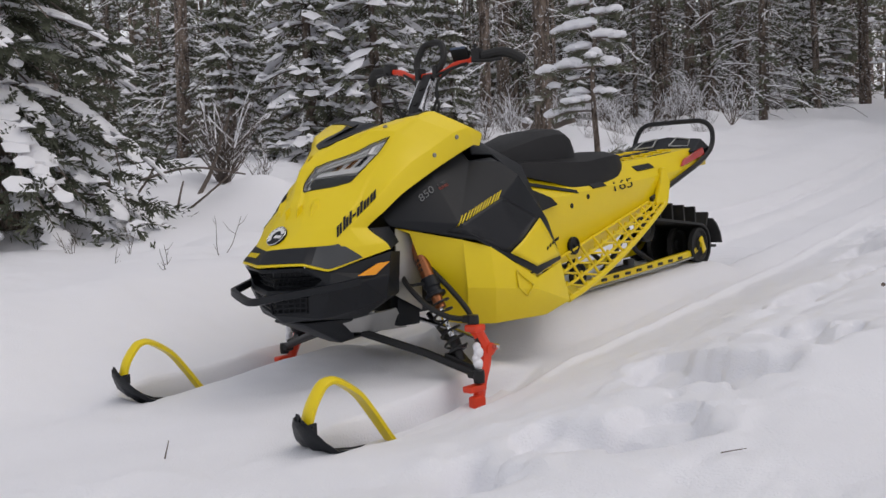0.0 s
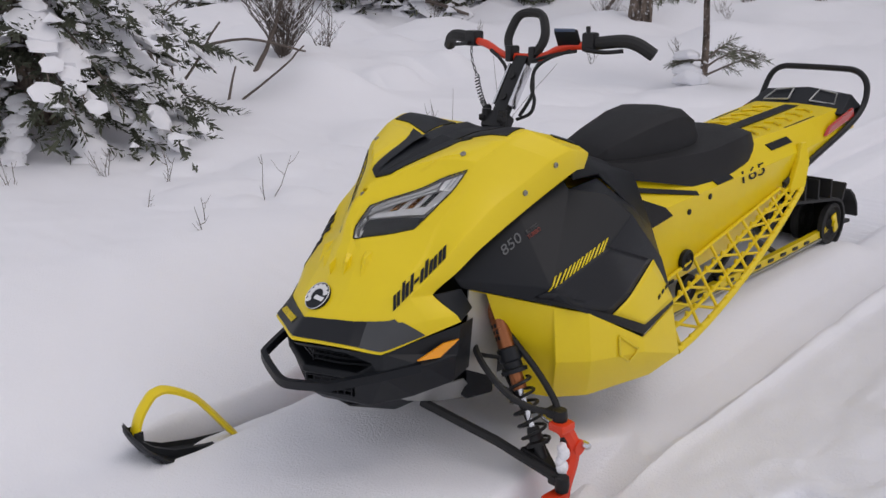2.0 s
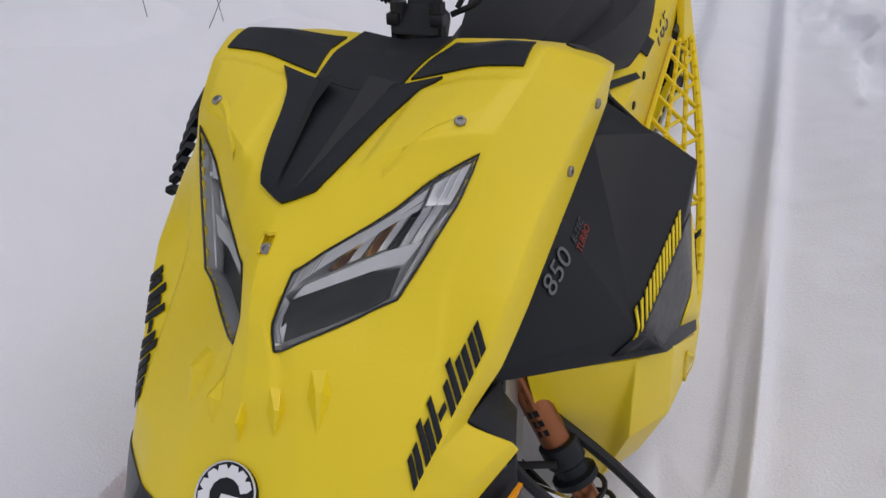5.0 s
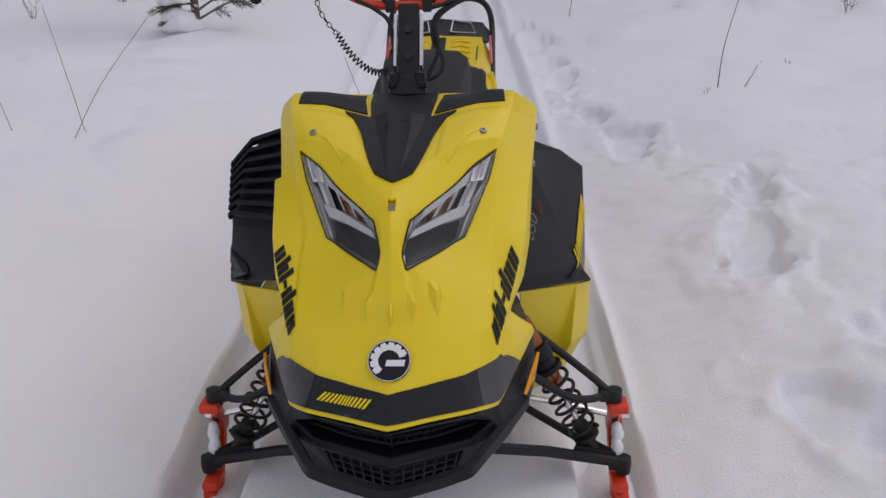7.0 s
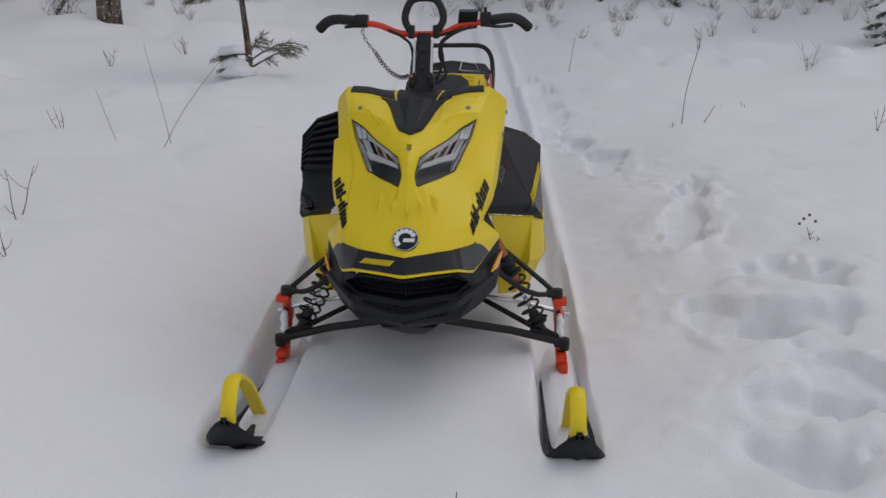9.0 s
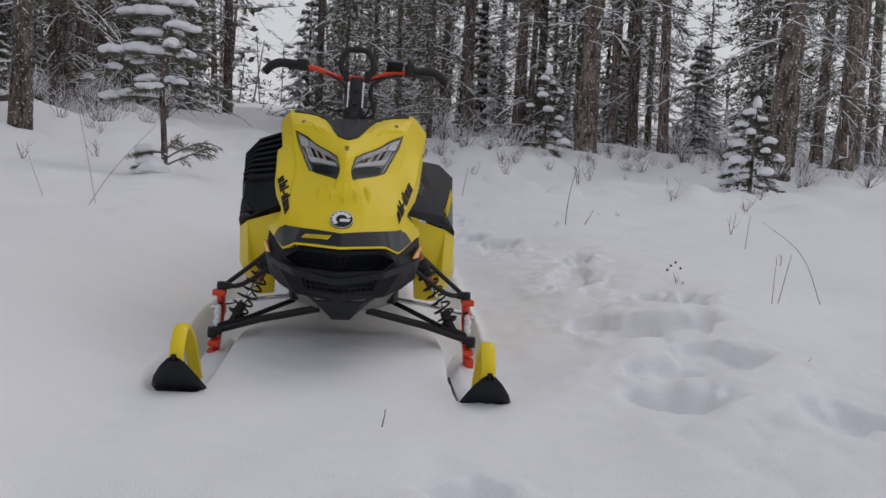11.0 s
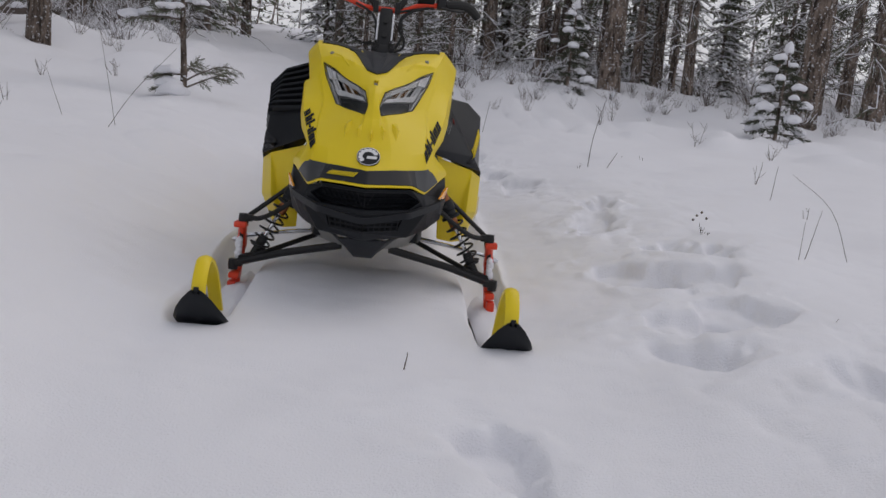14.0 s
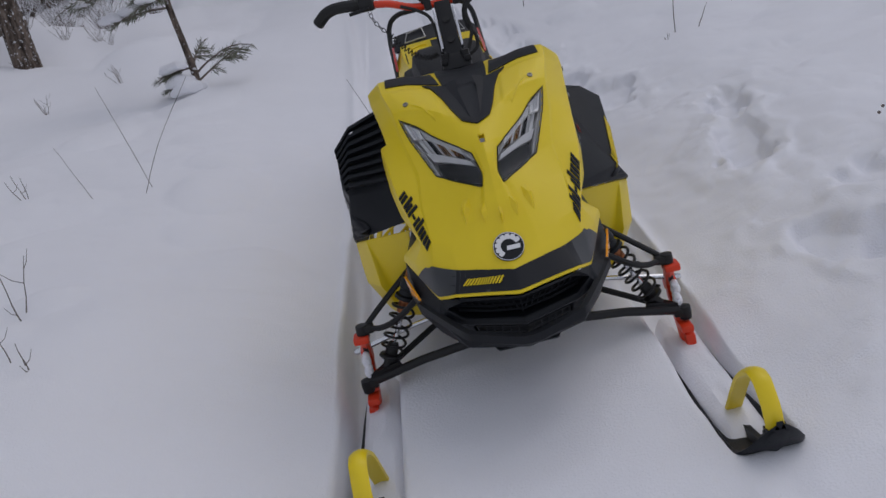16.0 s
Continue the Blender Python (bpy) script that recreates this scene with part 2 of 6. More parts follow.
def snow(x, y):
    """The snow with the sledge's trough, the ski tracks and the footprints."""
    x, y = np.asarray(x, float), np.asarray(y, float)
    z = open_snow(x, y)
    drift = -0.0035 * np.clip(y, 0, 12) ** 2
    ax = np.abs(x + 0.004 - drift)
    ragged = 0.02 * (bumps(x, y, 0.22) - 0.5)
    # the trough that the machine came along, and the dip beside it
    near = step(y, -0.75, -0.2) * (1 - step(y, 9, 16))
    z = z - 0.045 * near * (1 - step(ax, 0.52, 1.0)) * step(ax, 0.3, 0.52)
    behind = step(y, 0.05, 0.45) * (1 - step(y, 12, 18))
    z = z - 0.066 * behind * (1 - step(ax + ragged * 0.35, 0.475, 0.53)) + 0.02 * behind * np.exp(-((ax - 0.54) / 0.03) ** 2)
    z = z + 0.05 * step(y, 0.55, 0.75) * (1 - step(y, 2.1, 2.3)) * (1 - step(ax, 0.2, 0.33))
    under = step(y, 0.5, 0.75) * (1 - step(y, 2.15, 2.35)) * (1 - step(ax, 0.22, 0.36))
    z = np.where(under > 0, np.maximum(z, z * (1 - under) + (0.218 + 0.038 * (y - 1)) * under), z)
    tread = step(y, 2.1, 2.4) * (1 - step(ax, 0.19, 0.24)) * (1 - step(y, 12, 18))
    z = z - 0.05 * tread + 0.02 * tread * np.sin(y * 2 * math.pi / 0.075) * 0.5
    wall = step(-x, 0.528, 0.552) * step(y, -0.74, -0.45) * (1 - step(y, 3, 8))
    z = z + 0.05 * wall * (1 - step(-x, 0.6, 1.1))
    ski = step(y, -0.66, -0.5) * (1 - step(y, 0.6, 1.2)) * step(ax + ragged * 0.4, 0.372, 0.395) * (1 - step(ax + ragged * 0.5, 0.53, 0.552))
    bed = -0.025 + 0.06 * np.asarray(y) + 0.06 * step(y, 0.1, 0.5)
    z = z * (1 - ski) + np.minimum(z, bed) * ski
    for fx, fy, turn in STEPS:
        c, s = math.cos(radians(turn)), math.sin(radians(turn))
        u, v = (x - fx) * c + (y - fy) * s, -(x - fx) * s + (y - fy) * c
        d = np.hypot(u / 0.125, v / 0.235) + 1.0 * (bumps(x + fx, y, 0.16) - 0.5) + 0.4 * (bumps(x, y + fx, 0.05) - 0.5)
        z = z - (0.06 - 0.042 * np.clip(v / 0.235, -1, 1) * 0.5 + 0.018 * (bumps(x, y, 0.07) - 0.5)) * (1 - step(d, 0.55, 0.92)) + 0.014 * np.exp(-((d - 1.3) / 0.3) ** 2) * bumps(x, y, 0.08)
    # trodden snow: broken crust in small blocks
    rough = step(x, 0.62, 0.95) * (1 - step(x, 1.75, 2.4)) * (1 - step(y, 1.6, 3.4)) * step(y, -2.4, -1.4)
    patch = step(bumps(x, y, 0.45), 0.38, 0.62)
    crust = np.abs(bumps(x, y, 0.13) - 0.5) + 0.5 * np.abs(bumps(x + 7, y, 0.06) - 0.5)
    z = z + rough * (0.024 * (bumps(x, y, 0.26) - 0.5) - patch * (0.016 - 0.036 * crust * bumps(x, y, 0.3)))
    return z


def ground_z(x, y):
    return float(snow(x, y))


def spread(lo, hi, fine, grow, reach):
    c = list(np.arange(lo, hi, fine))
    s = fine
    while c[-1] < reach:
        s *= grow
        c.append(c[-1] + s)
    s = fine
    while c[0] > -reach:
        s *= grow
        c.insert(0, c[0] - s)
    return np.array(c)


def build_ground():
    xs, ys = spread(-2.2, 2.4, 0.028, 1.08, 900), spread(-1.9, 3.6, 0.024, 1.08, 900)
    xs = np.unique(np.concatenate([xs, np.arange(-.60, -.35, .01), np.arange(.35, .60, .01), np.arange(.6, 1.75, .0125)]).round(4))
    ys = np.unique(np.concatenate([ys, np.arange(-1.6, 3.2, .0125)]).round(4))
    gx, gy = np.meshgrid(xs, ys)
    v = np.stack([gx, gy, snow(gx, gy)], -1).reshape(-1, 3)
    w, h = len(xs), len(ys)
    i = (np.arange(h - 1)[:, None] * w + np.arange(w - 1)).ravel()
    f = np.stack([i, i + 1, i + w + 1, i + w], -1)
    me = bpy.data.meshes.new("ground")
    me.from_pydata(v.tolist(), [], f.tolist())
    me.materials.append(SNOW)
    me.shade_smooth()
    tagged(new("ground", me), "deep white snow with ski tracks and footprints", "snow ground", kind="structure")


build_ground()

from mathutils.bvhtree import BVHTree

# ---- snowmobile ----
SLED = thing("snowmobile", "bright yellow and black mountain snowmobile parked in deep snow", "snowmobile")

# half of the hood's control rows, from the front lip to the rear edge, each from the middle to the side edge
CAGE = [
    [(0, -0.463, 0.477), (0.07, -0.438, 0.48), (0.146, -0.41, 0.482), (0.188, -0.344, 0.459), (0.228, -0.245, 0.488), (0.262, -0.157, 0.513)],
    [(0, -0.412, 0.533), (0.07, -0.394, 0.531), (0.13, -0.37, 0.528), (0.188, -0.318, 0.522), (0.230, -0.24, 0.528), (0.256, -0.168, 0.532)],
    [(0, -0.362, 0.585), (0.07, -0.350, 0.585), (0.13, -0.326, 0.582), (0.177, -0.294, 0.586), (0.203, -0.264, 0.584), (0.214, -0.205, 0.580)],
    [(0, -0.300, 0.672), (0.05, -0.286, 0.672), (0.115, -0.246, 0.665), (0.18, -0.206, 0.658), (0.228, -0.188, 0.656), (0.240, -0.152, 0.628)],
    [(0, -0.282, 0.725), (0.03, -0.268, 0.715), (0.10, -0.200, 0.716), (0.172, -0.156, 0.722), (0.242, -0.130, 0.712), (0.254, -0.090, 0.676)],
    [(0, -0.245, 0.79), (0.05, -0.215, 0.785), (0.13, -0.135, 0.8), (0.192, -0.09, 0.8), (0.253, -0.040, 0.775), (0.262, -0.002, 0.722)],
    [(0, -0.185, 0.828), (0.06, -0.15, 0.85), (0.13, -0.09, 0.872), (0.202, -0.045, 0.870), (0.265, 0.045, 0.818), (0.269, 0.080, 0.762)],
    [(0, -0.02, 0.885), (0.07, 0, 0.895), (0.15, 0.02, 0.912), (0.222, 0.03, 0.914), (0.278, 0.137, 0.867), (0.275, 0.175, 0.804)],
    [(0, 0.1, 0.908), (0.08, 0.10, 0.918), (0.16, 0.11, 0.936), (0.228, 0.105, 0.938), (0.283, 0.207, 0.886), (0.277, 0.237, 0.828)],
    [(0, 0.17, 0.915), (0.08, 0.19, 0.92), (0.16, 0.22, 0.915), (0.225, 0.26, 0.900), (0.276, 0.285, 0.868), (0.268, 0.28, 0.826)],
]
CAGE = [[Vector(p) for p in r] for r in CAGE]


def between(p, t):
    n = len(p)
    i = min(max(int(math.floor(t)), 0), n - 2)
    f = t - i
    b, c = p[i], p[i + 1]
    a = p[i - 1] if i else 2 * b - c
    d = p[i + 2] if i + 2 < n else 2 * c - b
    m0, m1 = 0.17 * (c - a) + 0.33 * (c - b), 0.17 * (d - b) + 0.33 * (c - b)
    return (2 * f ** 3 - 3 * f ** 2 + 1) * b + (f ** 3 - 2 * f ** 2 + f) * m0 + (3 * f ** 2 - 2 * f ** 3) * c + (f ** 3 - f ** 2) * m1


def hood_at(u, v, lift=0.0):
    """A point of the hood: u from -5 (one side edge) to 5, v from 0 (front lip) to 9."""
    def flat(u, v):
        row = [between([CAGE[k][j] for k in range(10)], v) for j in range(6)]
        full = [Vector((-p.x, p.y, p.z)) for p in row[:0:-1]] + row
        p = between(full, u + 5)
        a = abs(u)
        spine = (1 - step(a, .50, .68)) * step(v, 2.3, 2.75) * (1 - step(v, 4.4, 5.0))
        deck = (1 - step(a, 2.98, 3.14)) * step(v, 2.0, 2.9) * (1 - step(v, 7.6, 8.3))
        brow = step(a, 1.2, 1.35) * (1 - step(a, 2.6, 2.9)) * step(v, 5.75, 6.0) * (1 - step(v, 6.9, 7.15))
        return p + Vector((0, -.6, .8)) * float(.009 * spine + .005 * deck + .004 * brow)
    p = flat(u, v)
    if not lift:
        return p
    e = 0.04
    du = flat(min(u + e, 5), v) - flat(max(u - e, -5), v)
    dv = flat(u, min(v + e, 9)) - flat(u, max(v - e, 0))
    return p + du.cross(dv).normalized() * lift


def lamp_quad(s):
    return [(s * 0.6, 3.38), (s * 2.4, 3.95), (s * 2.83, 5.7), (s * 0.72, 4.68)]


def inside(q, u, v):
    sign = 0
    for (a, b), (c, d) in zip(q, q[1:] + q[:1]):
        k = (c - a) * (v - b) - (d - b) * (u - a)
        if sign and k * sign < 0:
            return False
        sign = k
    return True


def quad_uv(q, a, b):
    (p0, p1, p2, p3) = q
    return tuple((p0[i] * (1 - a) + p1[i] * a) * (1 - b) + (p3[i] * (1 - a) + p2[i] * a) * b for i in (0, 1))


def hood_patch(bm, q, lift, n=10, m=8, depth=0.0, dome=0.0):
    """A piece that lies on the hood over the quad q of (u, v), with an edge depth deep."""
    rows = []
    for j in range(m + 1):
        rows.append([bm.verts.new(hood_at(*quad_uv(q, i / n, j / m), lift=lift + dome * math.sin(math.pi * i / n) * math.sin(math.pi * j / m)))
                     for i in range(n + 1)])
    ring_faces(bm, rows, closed=False)
    if depth:
        rim = [(i, 0) for i in range(n)] + [(n, j) for j in range(m)] + [(i, m) for i in range(n, 0, -1)] + [(0, j) for j in range(m, 0, -1)]
        low = [bm.verts.new(hood_at(*quad_uv(q, i / n, j / m), lift=lift - depth)) for i, j in rim]
        for k in range(len(rim)):
            (a, b), (c, d) = rim[k], rim[(k + 1) % len(rim)]
            bm.faces.new((rows[b][a], rows[d][c], low[(k + 1) % len(rim)], low[k]))
    bmesh.ops.recalc_face_normals(bm, faces=bm.faces)
    return bm


def hood_strip(bm, us, lo, hi, lift, depth=0.004):
    """A band on the hood between the lines v = lo(u) and v = hi(u)."""
    rows = [[hood_at(u, lo(u), lift - depth), hood_at(u, lo(u), lift)]
            + [hood_at(u, lo(u) + (hi(u) - lo(u)) * k / 3, lift) for k in (1, 2)]
            + [hood_at(u, hi(u), lift), hood_at(u, hi(u), lift - depth)] for u in us]
    return loft(bm, rows)


def drape(name, q, tree, out, lift, material, parent, n=4, m=4, label=""):
    """A thin printed piece over the corners q, laid on the surface behind it."""
    out = Vector(out).normalized()
    rows = []
    bm = bmesh.new()
    for j in range(m + 1):
        line = []
        for i in range(n + 1):
            p = q[0].lerp(q[1], i / n).lerp(q[3].lerp(q[2], i / n), j / m)
            hit = tree.ray_cast(p + out * .08, -out, .16)[0]
            line.append((hit if hit else p) + out * lift)
        rows.append([bm.verts.new(p) for p in line])
    ring_faces(bm, rows, closed=False)
    bmesh.ops.recalc_face_normals(bm, faces=bm.faces)
    bm.normal_update()
    if sum((f.normal for f in bm.faces), Vector()).dot(out) < 0:
        bmesh.ops.reverse_faces(bm, faces=bm.faces)
    ob = part(name, bm, material, parent, label)
    thick = ob.modifiers.new("thickness", "SOLIDIFY")
    thick.thickness, thick.offset = lift * .6, 0
    return ob


def build_hood():
    bm = bmesh.new()
    nu, nv = 180, 162
    top = [[bm.verts.new(hood_at(-5 + 10 * i / nu, 9 * j / nv)) for i in range(nu + 1)] for j in range(nv + 1)]
    recess = [(-.17, 4.93), (.17, 4.93), (.17, 5.36), (-.17, 5.36)]
    holes = [lamp_quad(1), lamp_quad(-1), recess]
    for j in range(nv):
        for i in range(nu):
            u, v = -5 + 10 * (i + 0.5) / nu, 9 * (j + 0.5) / nv
            if not any(inside(q, u, v) for q in holes) and not (u < -3.65 and v > 5.25):
                bm.faces.new((top[j][i], top[j][i + 1], top[j + 1][i + 1], top[j + 1][i]))
    bmesh.ops.recalc_face_normals(bm, faces=bm.faces)
    skin = BVHTree.FromBMesh(bm)
    hood = part("hood", bm, YELLOW, SLED, "bright yellow moulded plastic hood")
    thick = hood.modifiers.new("thickness", "SOLIDIFY")
    thick.thickness, thick.offset = 0.005, -1
    part("screw_recess", hood_patch(bmesh.new(), recess, -0.009, 4, 4, -0.010), YELLOW, hood)
    # nose inset, pads, console
    part("hood_inset", hood_patch(bmesh.new(), [(-0.58, 5.86), (0.58, 5.86), (1.50, 7.22), (-1.50, 7.22)], 0.004, 12, 12, 0.006, 0.003), BLACK, hood, "matt black nose cover")
    part("console_cover", hood_patch(bmesh.new(), [(-0.80, 7.23), (0.80, 7.23), (0.85, 9), (-0.85, 9)], 0.004, 12, 10, 0.006, 0.004), BLACK, hood, "matt black console cover")
    for s in (1, -1):
        bm = bmesh.new()
        vs = [bm.verts.new(p) for p in (hood_at(s * .25, 6.0, .008), hood_at(s * .62, 6.75, .006), hood_at(s * .70, 7.25, .006), hood_at(s * .35, 7.25, .020), hood_at(s * .40, 6.75, .016))]
        for q in ((0, 1, 4), (1, 2, 3, 4)):
            bm.faces.new([vs[k] for k in q])
        part("inset_ridge", bm, BLACK, hood)
        part("hood_pad", hood_patch(bmesh.new(), [(s * 0.90, 7.34), (s * 2.75, 7.34), (s * 2.65, 8.1), (s * 1.05, 8.6)], 0.003, 8, 6, 0.005), BLACK, hood, "textured black pad")
        part("hood_pad_rear", hood_patch(bmesh.new(), [(s * 3.0, 8.55), (s * 3.25, 8.5), (s * 3.5, 8.95), (s * 3.2, 8.98)], 0.003, 3, 3, 0.005), BLACK, hood)
    k = 2.35
    us = [-k + 2 * k * i / 40 for i in range(41)]
    part("front_band", hood_strip(bmesh.new(), us, lambda u: 0.14, lambda u: 0.76 + 0.16 * abs(u), 0.0025), GLOSS, hood, "black decal band")
    for s in (1, -1):
        us = [s * (k + (4.0 - k) * i / 16) for i in range(17)]
        part("band_corner", hood_strip(bmesh.new(), us, lambda u: 0.14, lambda u: 0.16 + min(0.97, 1.5 * (4.02 - abs(u))) if abs(u) > 3.2 else 0.76 + 0.16 * abs(u), 0.0025), GREY, hood)
        # small raised scoops
        for u, v, h in ((0.03, 2.28, 0.24), (0.60, 2.34, 0.30), (1.35, 2.36, 0.44)):
            if s < 0 and u < 0.1:
                continue
            bm = bmesh.new()
            w = 0.09 + 0.06 * u
            foot = [hood_at(s * u, v, -.001), hood_at(s * u + w, v + h * .75, -.001), hood_at(s * u + w * .6, v + h * 1.5, -.001), hood_at(s * u - w * .6, v + h * 1.5, -.001), hood_at(s * u - w, v + h * .75, -.001)]
            peak = [hood_at(s * u + w * .25, v + h * .85, .013), hood_at(s * u - w * .25, v + h * .85, .013)]
            f, p = [bm.verts.new(q) for q in foot], [bm.verts.new(q) for q in peak]
            for q in ((f[0], f[1], p[0]), (f[0], p[0], p[1]), (f[0], p[1], f[4]), (f[1], f[2], p[0]), (f[2], f[3], p[1], p[0]), (f[3], f[4], p[1])):
                bm.faces.new(q)
            bmesh.ops.recalc_face_normals(bm, faces=bm.faces)
            part("scoop", bm, YELLOW, hood, smooth=False)
        # lettering mark on the flank as plain slanted bars
        at = [Vector((s * x, y, z)) for x, y, z in ((.191, -.306, .561), (.237, -.170, .682), (.213, -.153, .707), (.172, -.297, .592))]
        for o, w, lo, hi in ((-.015, .05, .0, .78), (.05, .055, .0, .78), (.135, .055, 0, 1.04), (.20, .06, .0, .78), (.28, .055, 0, 1.04), (.35, .085, .30, .50),
                             (.455, .058, .0, .78), (.53, .06, .0, 1.04), (.615, .06, .0, .78), (.69, .06, .0, .78), (.775, .06, .0, .78), (.85, .06, .0, .78)):
            q = []
            for k, b in ((o, lo), (o + w, lo), (o + w, hi), (o, hi)):
                k += .055 * b
                k = 1.0 - k if s < 0 else k
                q.append(at[0].lerp(at[1], k).lerp(at[3].lerp(at[2], k), b))
            drape("mark_bar", q, skin, (at[1] - at[0]).cross(at[3] - at[0]) * s, .0022, BLACK, hood, 3, 5)
        for u, v in ((2.42, 6.25), (4.27, 7.05), (4.37, 5.9))[:3 if s > 0 else 1]:
            screw(hood, hood_at(s * u, v, 0.002), hood_at(s * u, v, 0.05) - hood_at(s * u, v))
    screw(hood, hood_at(0, 5.12, -0.007), Vector((0, -1, 0.7)))
    # badge
    p, n = hood_at(0, 1.6), hood_at(0, 1.6, 0.05) - hood_at(0, 1.6)
    m = aim(p + n * 0.01, n)
    badge = part("badge", lathe(bmesh.new(), m, [(0.0365, -0.012), (0.0365, 0.0025), (0.0355, 0.0032), (0.0, 0.0032)], 36), BLACK, hood, "round black badge with bright rim")
    bm = bmesh.new()
    tube(bm, [m @ Vector((0.0358 * math.cos(a), 0.0358 * math.sin(a), 0.003)) for a in [2 * math.pi * i / 36 for i in range(37)]], 0.0013, 6)
    part("badge_rim", bm, CHROME, hood)
    u = m.inverted() @ (m.translation + Vector((0, 0, 1)))
    up = math.atan2(u.y, u.x)
    for i in range(8):
        a0 = up + radians(-60 + i * 27)
        q = [m @ Vector((r * math.cos(a0 + w), r * math.sin(a0 + w), 0.0042)) for r, w in ((0.019, -0.25), (0.027, -0.24), (0.0325, -0.13), (0.0325, 0.13), (0.027, 0.24), (0.019, 0.25))]
        part("badge_tooth", slab(bmesh.new(), q, 0.001), WHITE, hood)
    part("badge_bar", slab(bmesh.new(), [m @ (Matrix.Rotation(up - radians(90), 4, "Z") @ Vector(c)) for c in ((-.006, -.010, .0042), (.026, -.010, .0042), (.028, .001, .0042), (-.004, .001, .0042))], .001), WHITE, hood)
    # slanted mark on the band
    for k in range(13):
        u0 = -1.74 + k * .095
        part("band_bar", hood_patch(bmesh.new(), [(u0, .40), (u0 + .055, .40), (u0 + .215, .62), (u0 + .16, .62)], 0.0055, 1, 2, 0.001), YELLOW, hood)
    # recess round the middle screw, ridges beside the upper screws
    for s in (1, -1):
        bm = bmesh.new()
        rings = []
        for k in range(8):
            t = k / 7
            u, v = s * (1.55 + 1.2 * t), 5.75 + 1.1 * t - .5 * t * t
            w = .006 * math.sin(math.pi * min(1, .15 + t))
            rings.append([hood_at(u, v - .10), hood_at(u, v, w * .6), hood_at(u, v + .10)])
        rows = [[bm.verts.new(p) for p in r] for r in rings]
        ring_faces(bm, rows, closed=False)
        bmesh.ops.recalc_face_normals(bm, faces=bm.faces)
        part("hood_ridge", bm, YELLOW, hood)
    return hood


def screw(parent, p, d):
    part("screw", lathe(bmesh.new(), aim(p, d), [(0.0072, -0.004), (0.0072, 0.0015), (0.006, 0.0028), (0.0035, 0.0028), (0.0035, 0.001), (0, 0.001)], 14), SCREW, parent)


def build_headlight(s):
    q = lamp_quad(s)
    bm = hood_patch(bmesh.new(), q, 0.004, 12, 10, 0.006, 0.010)
    rim = [quad_uv(q, i / 10, 0) for i in range(10)] + [quad_uv(q, 1, i / 10) for i in range(10)] + [quad_uv(q, 1 - i / 10, 1) for i in range(10)] + [quad_uv(q, 0, 1 - i / 10) for i in range(11)]
    light = part("headlight", hood_patch(bmesh.new(), q, -0.045, 10, 8), LAMPBACK, SLED, "clear angular headlight with bright reflectors")
    lens = part("lens", bm, GLASS, light, "clear plastic lens")
    lens.visible_shadow = False
    edge = bmesh.new()
    tube(edge, [hood_at(*r, lift=0.0005) for r in rim], 0.0016, 6)
    part("bezel", edge, GLOSS, light, "dark lens edge")
    wall = bmesh.new()
    loft(wall, [[hood_at(*r, lift=-0.003) for r in rim], [hood_at(*r, lift=-0.05) for r in rim]], closed=True, caps=False)
    part("housing", wall, LAMPBACK, light)
    # dark lower module under a clear ledge
    low = [quad_uv(q, .13, .09), quad_uv(q, .94, .06), quad_uv(q, .88, .29), quad_uv(q, .19, .60)]
    part("lamp_module", hood_patch(bmesh.new(), low, -.020, 10, 4, .012, -.006), LAMPDARK, light, "black lower lamp module")
    ledge = [quad_uv(q, .18, .63), quad_uv(q, .89, .31), quad_uv(q, .92, .42), quad_uv(q, .22, .70)]
    part("ledge", hood_patch(bmesh.new(), ledge, -.012, 10, 2, .006), LIGHTSTRIP, light, "clear grey ledge")
    # a row of reflector cups with narrow dark joints
    # two of the cups have the amber bounce in the chrome painted on
    looks = (AMBER_BOUNCE, LAMPWHITE, AMBER_BOUNCE, LAMPWHITE, LAMPDARK, LAMPWHITE, LAMPWHITE)
    for k, look_of in enumerate(looks):
        a0, a1 = .36 + k * .08, .36 + (k + 1) * .08 - .008
        b0, b1 = .645 - .036 * k, .755
        r = [quad_uv(q, a0, b0), quad_uv(q, a1, b0 - .03), quad_uv(q, a1 + .015, b1), quad_uv(q, a0 + .015, b1)]
        part("reflector", hood_patch(bmesh.new(), r, -.020 - .006 * (k % 2), 4, 4, .012, -.014), look_of, light)
    # grey ribbed strip along the upper edge, in steps
    for b0, b1, lift in ((.775, .85, -.014), (.865, .95, -.008)):
        strip = [quad_uv(q, .06, b0), quad_uv(q, .72, b0), quad_uv(q, .74, b1), quad_uv(q, .08, b1)]
        part("light_strip", hood_patch(bmesh.new(), strip, lift, 12, 3, .008), LIGHTSTRIP, light, "grey light strip")
    for k in range(5):
        c = .12 + .025 * k
        rib = [quad_uv(q, c, .80), quad_uv(q, c + .007, .80), quad_uv(q, c + .017, .93), quad_uv(q, c + .010, .93)]
        part("strip_rib", hood_patch(bmesh.new(), rib, -.005, 1, 3, .004), LAMPBACK, light)
    tip = [quad_uv(q, .76, .79), quad_uv(q, .955, .66), quad_uv(q, .985, .95), quad_uv(q, .77, .95)]
    part("reflector_tip", hood_patch(bmesh.new(), tip, -.010, 5, 4, .012, -.008), LAMPWHITE, light)
    for k in range(2):
        c = .84 + .06 * k
        fin = [quad_uv(q, c, .74), quad_uv(q, c + .008, .74), quad_uv(q, c + .028, .95), quad_uv(q, c + .02, .95)]
